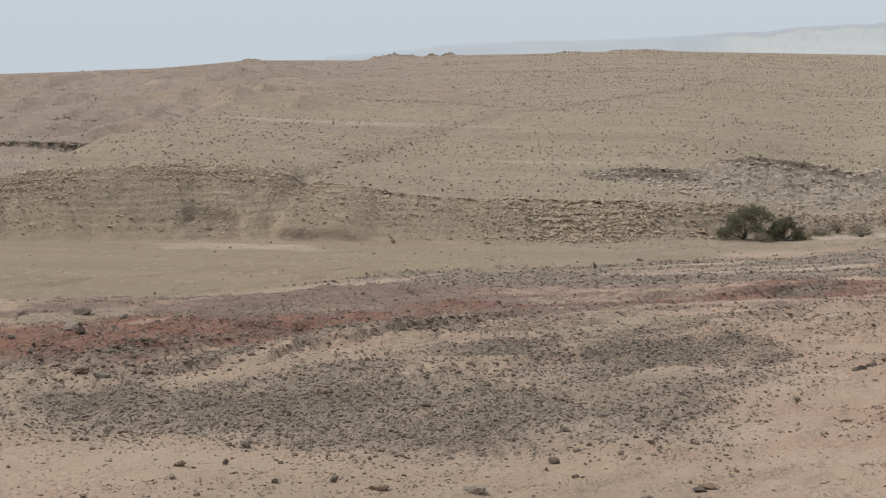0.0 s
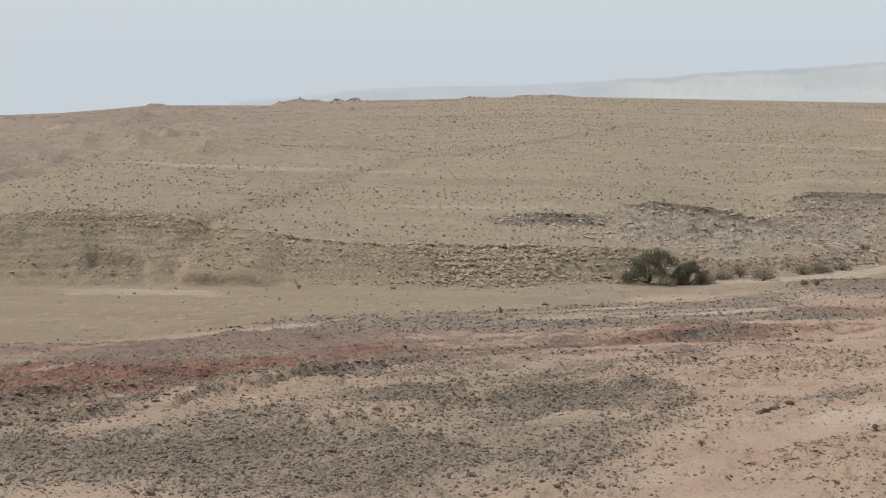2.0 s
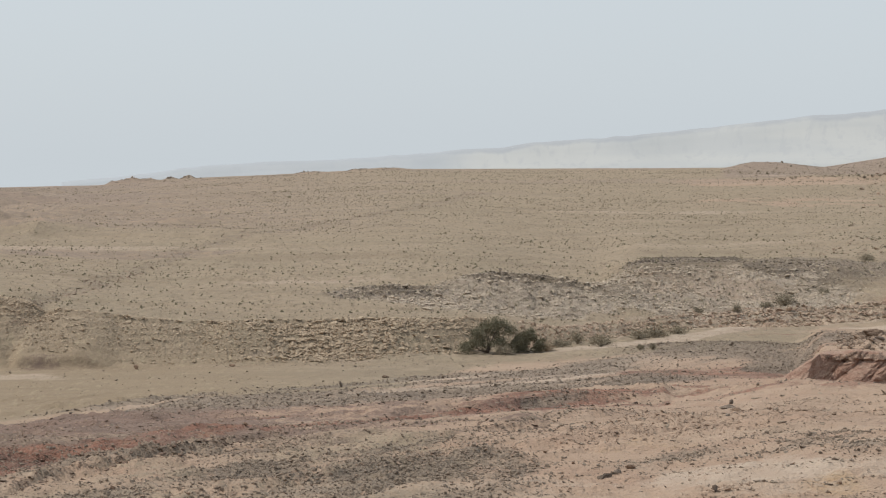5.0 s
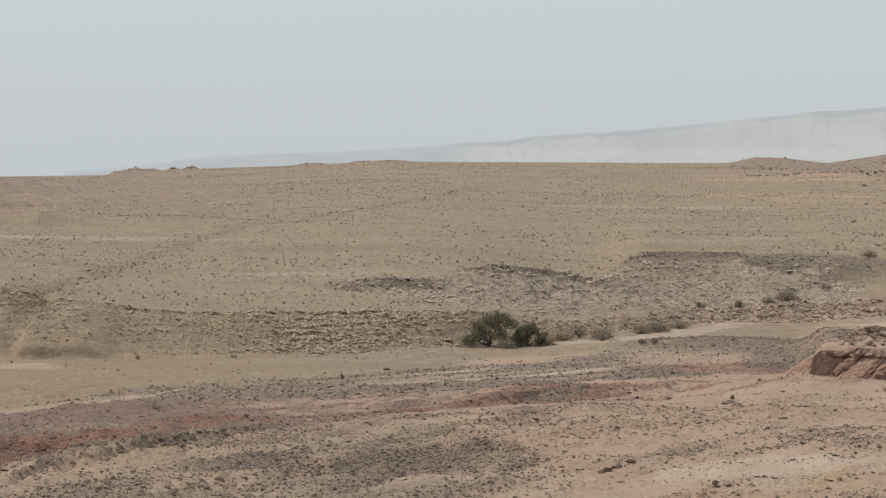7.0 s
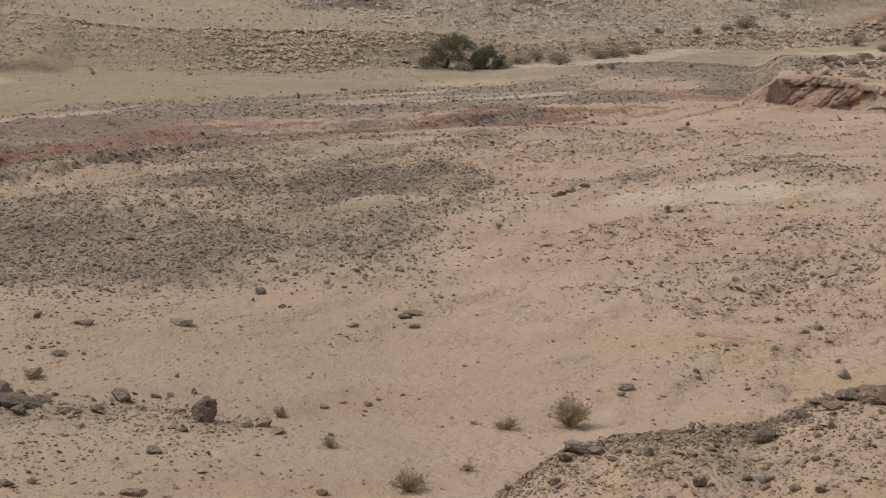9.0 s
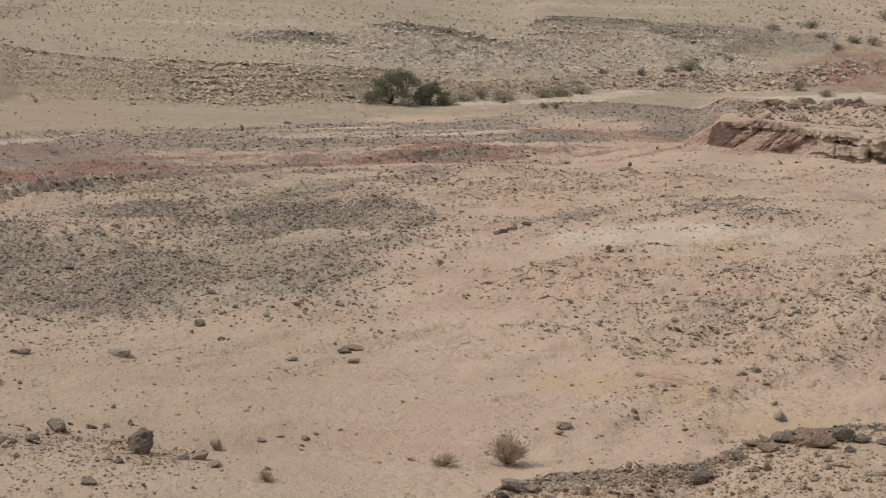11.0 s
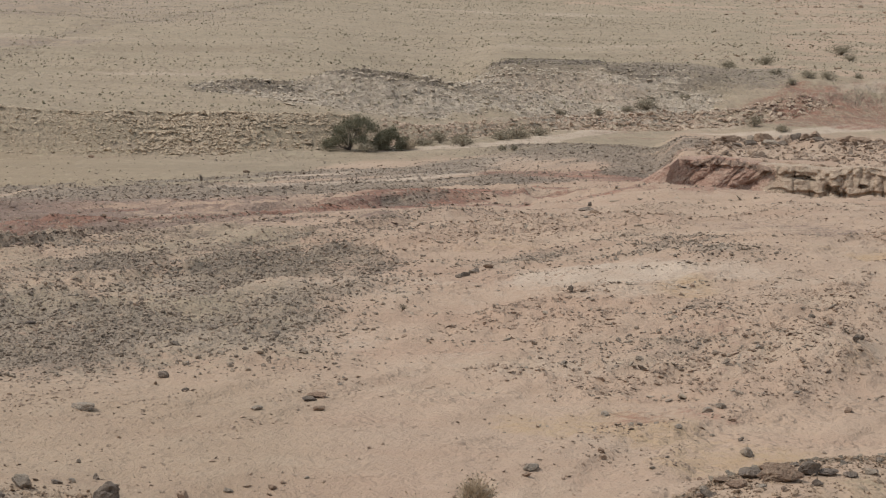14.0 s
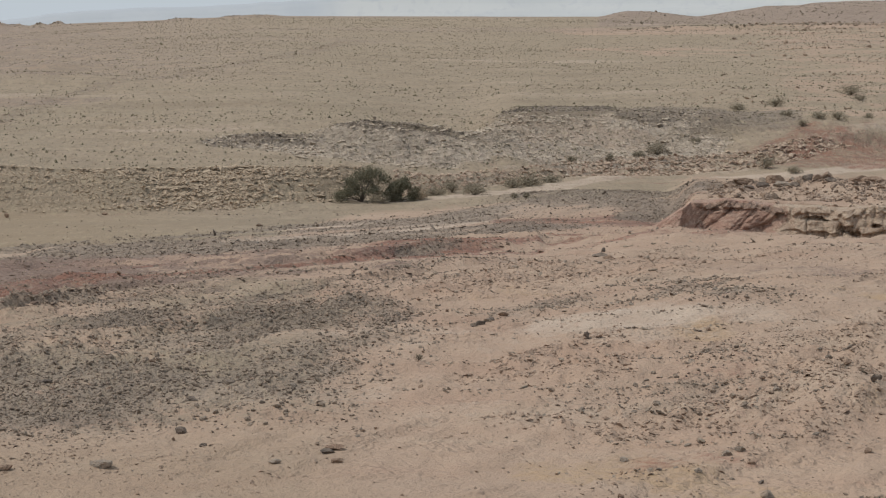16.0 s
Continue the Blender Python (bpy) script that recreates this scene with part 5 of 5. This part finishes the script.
BANK_STONES = [(-6.8, 55.6, 0.46, 0.23), (-8.3, 57.8, 0.27, 0.14), (-0.3, 48.2, 0.37, 0.20), (-9.1, 56.1, 1.3, 0.5), (-9.9, 56.7, 1.7, 0.8), (-8.4, 56.5, 0.7, 0.35), (-8.9, 55.3, 0.6, 0.3), (-7.5, 55.2, 0.65, 0.20), (-1.6, 54.8, 0.58, 0.15), (-2.5, 55.3, 0.42, 0.13), (-4.2, 54.4, 0.38, 0.13), (-4.9, 48.0, 0.72, 0.17), (-5.0, 61.6, 0.18, 0.14), (-0.1, 54.6, 0.23, 0.11)]
SLOPE_STONES = [(16.7, 63.0, 0.57, 0.34), (9.2, 60.6, 0.72, 0.25), (8.9, 59.8, 0.32, 0.14), (16.7, 68.6, 0.49, 0.20), (17.2, 68.8, 0.49, 0.25), (17.3, 67.6, 0.32, 0.12), (15.0, 65.8, 0.31, 0.18), (13.0, 68.9, 0.41, 0.16), (13.7, 66.8, 0.40, 0.10), (16.2, 65.9, 0.20, 0.10), (13.0, 60.5, 0.25, 0.11), (13.4, 71.9, 0.25, 0.19), (15.9, 77.4, 0.32, 0.16), (20.7, 77.2, 0.41, 0.18)]
SPUR_STONES = [(8.0, 35.5, 0.47, 0.36), (5.6, 34.2, 0.22, 0.18), (4.4, 34.5, 0.57, 0.21), (4.7, 34.4, 0.31, 0.14), (6.3, 32.7, 0.30, 0.18), (7.8, 32.1, 0.27, 0.12), (9.1, 35.1, 0.15, 0.21), (6.7, 35.9, 0.19, 0.13), (4.1, 34.2, 0.31, 0.14), (7.2, 33.2, 0.24, 0.10), (10.2, 36.7, 0.44, 0.22), (9.2, 36.7, 0.40, 0.15), (9.8, 36.8, 0.56, 0.20), (8.8, 36.1, 0.44, 0.13), (7.5, 33.0, 0.34, 0.14), (9.4, 36.2, 0.44, 0.17), (11.3, 36.6, 0.40, 0.13), (11.7, 36.4, 0.33, 0.11), (12.2, 36.7, 0.34, 0.16)]
RIVER_ROCKS = [(46.7, 188.4, 2.09, 0.72), (49.8, 187.4, 2.09, 1.32), (52.3, 190.9, 1.69, 1.01), (51.2, 181.2, 1.82, 1.07), (52.1, 180.9, 1.39, 1.07), (54.1, 185.1, 1.64, 0.88), (47.9, 178.4, 2.41, 0.73), (47.2, 182.2, 1.50, 0.75), (58.4, 191.9, 2.23, 0.75), (61.2, 193.3, 2.6, 0.74), (53.6, 193.0, 1.66, 0.83), (45.9, 182.2, 1.28, 0.48), (44.8, 185.5, 1.19, 0.49), (56.8, 190.2, 1.45, 0.69), (50.3, 193.4, 1.43, 0.72), (49.2, 178.7, 1.37, 0.63), (55.6, 194.7, 1.38, 0.57), (60.2, 194.1, 1.5, 0.65), (52.0, 194.8, 1.5, 0.70), (52.4, 178.1, 1.26, 0.47)]
OUTCROP_STONES = [(10.8, 95.4, 0.55, 0.28), (11.5, 96.5, 0.67, 0.28), (12.4, 98.7, 0.63, 0.23), (10.5, 95.0, 0.38, 0.19), (22.4, 128.1, 1.11, 0.33), (22.3, 124.3, 0.79, 0.32), (23.4, 132.7, 0.38, 0.31), (24.7, 83.4, 0.35, 0.22), (25.0, 81.8, 0.39, 0.22), (24.5, 76.5, 0.37, 0.28), (25.1, 77.7, 0.33, 0.23), (21.8, 68.5, 0.42, 0.19), (17.0, 65.0, 0.31, 0.16), (15.1, 89.6, 0.31, 0.31), (6.8, 81.8, 0.28, 0.19)]
MARL_SLABS = [(-28.9, 100.1, 1.6, 0.72), (-30.6, 108.3, 1.16, 0.45), (-29.0, 104.8, 0.87, 0.28), (-27.5, 105.2, 0.62, 0.34), (-27.2, 102.1, 0.60, 0.27), (-33.7, 111.0, 0.40, 0.20), (-31.3, 97.3, 0.59, 0.26), (-28.8, 92.8, 0.45, 0.25), (-25.5, 89.3, 1.07, 0.37), (-24.3, 88.6, 0.95, 0.37), (-34.0, 107.9, 0.78, 0.26), (-22.2, 89.4, 0.63, 0.24), (-23.7, 91.7, 0.54, 0.22), (-23.5, 98.8, 0.35, 0.17)]
GRAVEL_STONES = [(-15.0, 75.8, 0.45, 0.33), (-15.1, 72.5, 0.24, 0.24), (-16.4, 69.4, 0.33, 0.17), (-16.6, 71.4, 0.51, 0.25), (-12.7, 69.8, 0.37, 0.23), (-10.6, 69.8, 0.29, 0.23), (-14.2, 76.0, 0.27, 0.11), (-18.8, 66.3, 0.28, 0.14), (-1.1, 83.8, 0.58, 0.17), (0.2, 79.3, 0.27, 0.14), (-2.1, 77.3, 0.36, 0.22), (-13.5, 85.7, 0.90, 0.30), (-8.8, 84.1, 0.54, 0.17), (-2.7, 81.0, 0.47, 0.19), (1.5, 83.1, 0.43, 0.14), (-12.6, 93.6, 0.32, 0.22), (2.5, 70.7, 0.62, 0.18)]


def boulder(x, y, wide, tall, material, r, name="boulder"):
    """A craggy boulder, split by planes and pitted."""
    v, f = ball(4 if wide > 0.5 else 3)
    shift = Vector(r.uniform(-50, 50, 3))
    pits = np.array([noise.noise(Vector(p) * 1.9 + shift) * 0.42 + noise.noise(Vector(p) * 4.5 + shift) * 0.2 for p in v])
    v = v * (1 + pits[:, None])
    for _ in range(18):
        n = r.normal(size=3)
        n /= np.linalg.norm(n)
        over = np.maximum(0, v @ n - r.uniform(0.45, 0.95))
        v = v - 0.93 * over[:, None] * n
    crumbs = np.array([noise.noise(Vector(p) * 9 + shift) * 0.07 + noise.noise(Vector((p[0] * 3, p[1] * 3, p[2] * 10)) + shift) * 0.07 for p in v])
    v = v * (1 + crumbs[:, None])
    v = v / np.abs(v).max(0) * np.array([wide / 2, wide / 2 * r.uniform(0.6, 0.9), tall / 2 * 1.2])
    v[:, 2] -= v[:, 2].min() + 0.2 * tall
    me = mesh_of(name, v, f)
    me.materials.append(material)
    ob = new(name, me)
    ob.location = (x, y, float(height(np.array([x]), np.array([y]))[0]))
    ob.rotation_euler = (r.normal(0, 0.08), r.normal(0, 0.08), r.normal(0, 0.5))
    return ob


def place_boulders():
    r = np.random.default_rng(21)
    kinds = {"dark": DARK_ROCK, "grey": GREY_ROCK, "brown": BROWN_ROCK}
    for rows, mixed, group, where in (
        (BOWL_STONES, ("dark", "grey", "brown", "brown", "grey"), "boulders in the sandy bowl", "on pink sand"),
        (BANK_STONES, ("dark", "dark", "brown"), "rocks of the low bank", "in a low sandy bank"),
        (SLOPE_STONES, ("grey", "grey", "brown"), "boulders on the near slope", "on a stony slope"),
        (SPUR_STONES, ("dark", "dark", "grey", "brown"), "rocks of the spur", "on the crest of a rubble spur"),
        (RIVER_ROCKS, ("brown", "brown", "grey", "dark"), "rock pile by the dry river", "in a pile above the red bank"),
        (OUTCROP_STONES, ("dark", "dark", "brown"), "outcrops on the pale slope", "on pale sand"),
        (MARL_SLABS, ("grey", "dark", "brown"), "slabs on the red marl", "on red marl"),
        (GRAVEL_STONES, ("dark", "dark", "grey", "brown"), "boulders by the gravel field", "beside dark gravel"),
    ):
        for n, (x, y, wide, tall) in enumerate(rows):
            kind = mixed[n % len(mixed)]
            form = "flat" if tall < 0.36 * wide else "blocky" if tall > 0.6 * wide else "angular"
            big = "large " if wide > 0.7 else ""
            tagged(boulder(x, y, wide, tall, kinds[kind], r), f"{big}{form} {kind} boulder {where}", "boulder", group)
    for x, y, wide, tall, kind, label in (
        (10.3, 36.3, 0.92, 0.4, "brown", "broad rust-brown slab on the dark crest of the spur"),
        (10.95, 36.6, 0.46, 0.33, "dark", "dark block beside the broad rust-brown slab"),
    ):
        tagged(boulder(x, y, wide, tall, kinds[kind], r), label, "boulder", "rocks of the spur")
    tagged(boulder(-3.4, 168.4, 0.32, 0.62, DARK_ROCK, r, "standing_stone"), "small dark upright stone on the yellow flat", "stone")
    for x, y, wide, tall in ((-24.0, 196.2, 0.55, 0.48), (-14.9, 199.4, 0.7, 0.3), (0.4, 180.2, 0.75, 0.32)):
        tagged(boulder(x, y, wide, tall, BROWN_ROCK, r), "lone brown boulder on the yellow flat", "boulder", "boulders on the flat")


place_boulders()


# ---- plants ----
def part(name, me, material, parent, label=""):
    me.materials.append(material)
    ob = new(name, me)
    ob.parent = parent
    return tagged(ob, label)


def tube(path, radii, sides=5):
    """A tapered limb along a path."""
    path = np.asarray(path, float)
    ahead = np.gradient(path, axis=0)
    ahead /= np.linalg.norm(ahead, axis=1)[:, None] + 1e-9
    side = np.cross(ahead, [0.31, 0.17, 0.93])
    side /= np.linalg.norm(side, axis=1)[:, None] + 1e-9
    up = np.cross(side, ahead)
    a = np.linspace(0, 2 * np.pi, sides, endpoint=False)
    ring = path[:, None] + np.asarray(radii)[:, None, None] * (np.cos(a)[None, :, None] * side[:, None] + np.sin(a)[None, :, None] * up[:, None])
    return ring.reshape(-1, 3), sheet(len(path), sides, True)


def joined(pieces):
    verts, faces, base = [], [], 0
    for v, f in pieces:
        verts.append(v)
        faces.append(f + base)
        base += len(v)
    return np.concatenate(verts), np.concatenate(faces)


def leaves(rng, middles, count, spread, size):
    """Small leaf sprays round the given middles."""
    own = middles[rng.integers(0, len(middles), count)]
    at = own + rng.normal(size=(count, 3)) * spread
    a = rng.normal(size=(count, 3))
    a /= np.linalg.norm(a, axis=1)[:, None]
    b = np.cross(a, rng.normal(size=(count, 3)))
    b /= np.linalg.norm(b, axis=1)[:, None]
    s = (size * rng.uniform(0.6, 1.4, count))[:, None]
    verts = np.stack([at - a * s, at + b * s * 0.55, at + a * s, at - b * s * 0.55], 1).reshape(-1, 3)
    return verts, np.arange(4 * count).reshape(-1, 4)


def floor_at(x, y):
    return float(height(np.array([x]), np.array([y]))[0])


def acacia(x, y, wide, tall, seed, label, skew=0.0):
    """Several stems from one foot, carrying separate clumps of feathery leaves."""
    r = np.random.default_rng(seed)
    tree = new("acacia_tree")
    tree.location = (x, y, floor_at(x, y) - 0.05)
    u, v = r.uniform(-1, 1, 40), r.uniform(-0.65, 0.65, 40)
    crest = (1 - 0.62 * (u - skew) ** 2) * (1 - 0.3 * v * v)
    h = crest * np.where(r.uniform(0, 1, 40) < 0.6, r.uniform(0.72, 0.95, 40), r.uniform(0.16, 0.7, 40))
    clumps = np.column_stack([u * wide * 0.46, v * wide * 0.46, np.maximum(0.12, h) * tall])
    limbs = []
    for n in range(14):
        end = clumps[n]
        steps = np.linspace(0, 1, 6)[:, None]
        path = end * np.concatenate([steps**1.15, steps**1.15, steps**0.75], 1) + r.normal(0, 0.06, (6, 3)) * steps
        limbs.append(tube(path, np.linspace(0.08 if n < 5 else 0.035, 0.012, 6) * tall / 3.5, 5))
    vv, ff = joined(limbs)
    part("trunk", mesh_of("trunk", vv, ff, True), BARK, tree, "several leaning grey-brown stems")
    vv, ff = leaves(r, clumps, 15000, np.array([0.064, 0.064, 0.04]) * wide, 0.065)
    vv[:, 2] = np.maximum(vv[:, 2], 0.06)
    part("crown", mesh_of("crown", vv, ff), LEAF, tree, "ragged dark green feathery crown")
    return tagged(tree, label, "tree", "acacias by the dry river")


acacia(11.3, 210.4, 5.6, 3.95, 3, "large spreading acacia with a dark green crown on dry river sand", 0.3)
acacia(15.5, 210.6, 3.7, 2.45, 8, "smaller round acacia beside the large one on dry river sand", 0.1)


def bush(x, y, wide, tall, seed, twig, leaf, label, group, twigs=60, leaf_count=260):
    """A low desert bush: twigs fanning from one foot, with small leaves where it has any."""
    r = np.random.default_rng(seed)
    plant = new("desert_bush")
    plant.location = (x, y, floor_at(x, y) - 0.02)
    stems, tips = [], []
    for n in range(twigs):
        a, lean = r.uniform(0, 2 * np.pi), r.uniform(0.1, 1.0) ** 0.7
        end = np.array([np.cos(a) * wide * 0.5 * lean, np.sin(a) * wide * 0.5 * lean, tall * (1.05 - 0.6 * lean * lean) * r.uniform(0.6, 1.0)])
        bend = end * np.array([0.45, 0.45, 0.6]) + r.normal(0, 0.06 * tall, 3)
        thick = 0.012 * max(wide, 0.5)
        stems.append(tube([(0, 0, 0), bend, end], [thick, thick * 0.8, thick * 0.35], 3))
        side = end + r.normal(0, 0.16 * tall, 3)
        stems.append(tube([bend, (bend + side) / 2 + r.normal(0, 0.03, 3), side], [thick * 0.6, thick * 0.5, thick * 0.25], 3))
        tips += [end, side, (bend + end) / 2]
    v, f = joined(stems)
    v[:, 2] = np.maximum(v[:, 2], 0.0)
    part("branchwork", mesh_of("branchwork", v, f), twig, plant)
    if leaf_count:
        v, f = leaves(r, np.array(tips), leaf_count, 0.09 * wide, 0.02 + 0.018 * wide)
        v[:, 2] = np.maximum(v[:, 2], 0.02)
        part("foliage", mesh_of("foliage", v, f), leaf, plant)
    return tagged(plant, label, "bush", group)


BUSHES_RIVER = [(21.7, 219.6, 2.01, 1.25), (23.5, 212.9, 2.67, 1.21), (17.6, 211.6, 1.81, 0.78), (19.6, 215.7, 2.46, 0.68), (29.2, 225.7, 2.59, 0.90), (31.6, 229.1, 3.68, 0.98), (34.8, 232.9, 2.67, 0.67), (26.9, 205.5, 0.82, 0.53), (28.0, 204.6, 0.82, 0.59), (44.9, 250.1, 1.15, 1.22), (39.8, 248.9, 1.43, 0.71), (52.3, 255.9, 3.26, 1.41), (49.1, 252.9, 1.90, 0.66), (63.9, 245.5, 2.16, 1.44), (65.9, 239.4, 1.97, 0.70)]
BUSHES_FAR = [(107.0, 352.0, 4.6, 1.7), (85.3, 322.3, 3.6, 1.3), (77.1, 315.0, 3.12, 0.83), (73.9, 265.2, 1.72, 0.78), (79.8, 268.2, 2.38, 1.03), (105.1, 340.5, 2.42, 1.01), (77.9, 271.5, 2.40, 0.72), (77.0, 284.3, 2.17, 0.75), (89.7, 285.9, 2.04, 0.93), (58.6, 262.0, 1.52, 0.61)]


def place_bushes():
    near = "bushes in the sandy bowl"
    bush(6.9, 56.6, 1.3, 0.95, 31, STRAW, DRY_TWIG, "round grey-brown twiggy bush on pink sand", near, 230, 240)
    bush(1.9, 48.4, 1.08, 0.63, 32, STRAW, DRY_TWIG, "leafless straw-grey dry bush on pink sand", near, 130, 120)
    bush(3.5, 50.4, 0.54, 0.30, 33, STRAW, GREY_LEAF, "small dry grey bush on pink sand", near, 60, 30)
    bush(5.0, 55.8, 0.95, 0.46, 34, STRAW, STRAW, "faded straw-coloured dead bush on pink sand", near, 90, 90)
    bush(-0.1, 53.0, 0.72, 0.38, 35, STRAW, DRY_TWIG, "flattened straw-coloured bush beside loose stones", near, 70, 60)
    bush(4.1, 56.3, 0.4, 0.17, 36, STRAW, STRAW, "tiny faded dead bush on pink sand", near, 40, 20)
    bush(7.2, 87.5, 0.55, 0.28, 37, DRY_TWIG, GREY_LEAF, "small dry bush in a sandy channel", near, 50, 60)
    bush(12.9, 208.6, 2.3, 0.95, 38, DRY_TWIG, GREY_LEAF, "pale grey saltbush at the foot of the acacias", "bushes by the dry river", 40, 900)
    bush(17.5, 210.6, 1.7, 1.15, 39, STRAW, STRAW, "yellowish dry bush beside the smaller acacia", "bushes by the dry river", 60, 500)
    for n, (x, y, wide, tall) in enumerate(BUSHES_RIVER):
        size = "broad low" if wide > 2.4 else "small"
        bush(x, y, wide, tall, 50 + n, DRY_TWIG, GREY_LEAF, f"{size} grey-green saltbush along the dry river", "bushes by the dry river", 40, 1200)
    for n, (x, y, wide, tall) in enumerate(BUSHES_FAR):
        bush(x, y, wide, tall, 80 + n, DRY_TWIG, GREY_LEAF, "grey-green bush among rocks on the upland", "bushes on the upland", 30, 1100)


place_bushes()
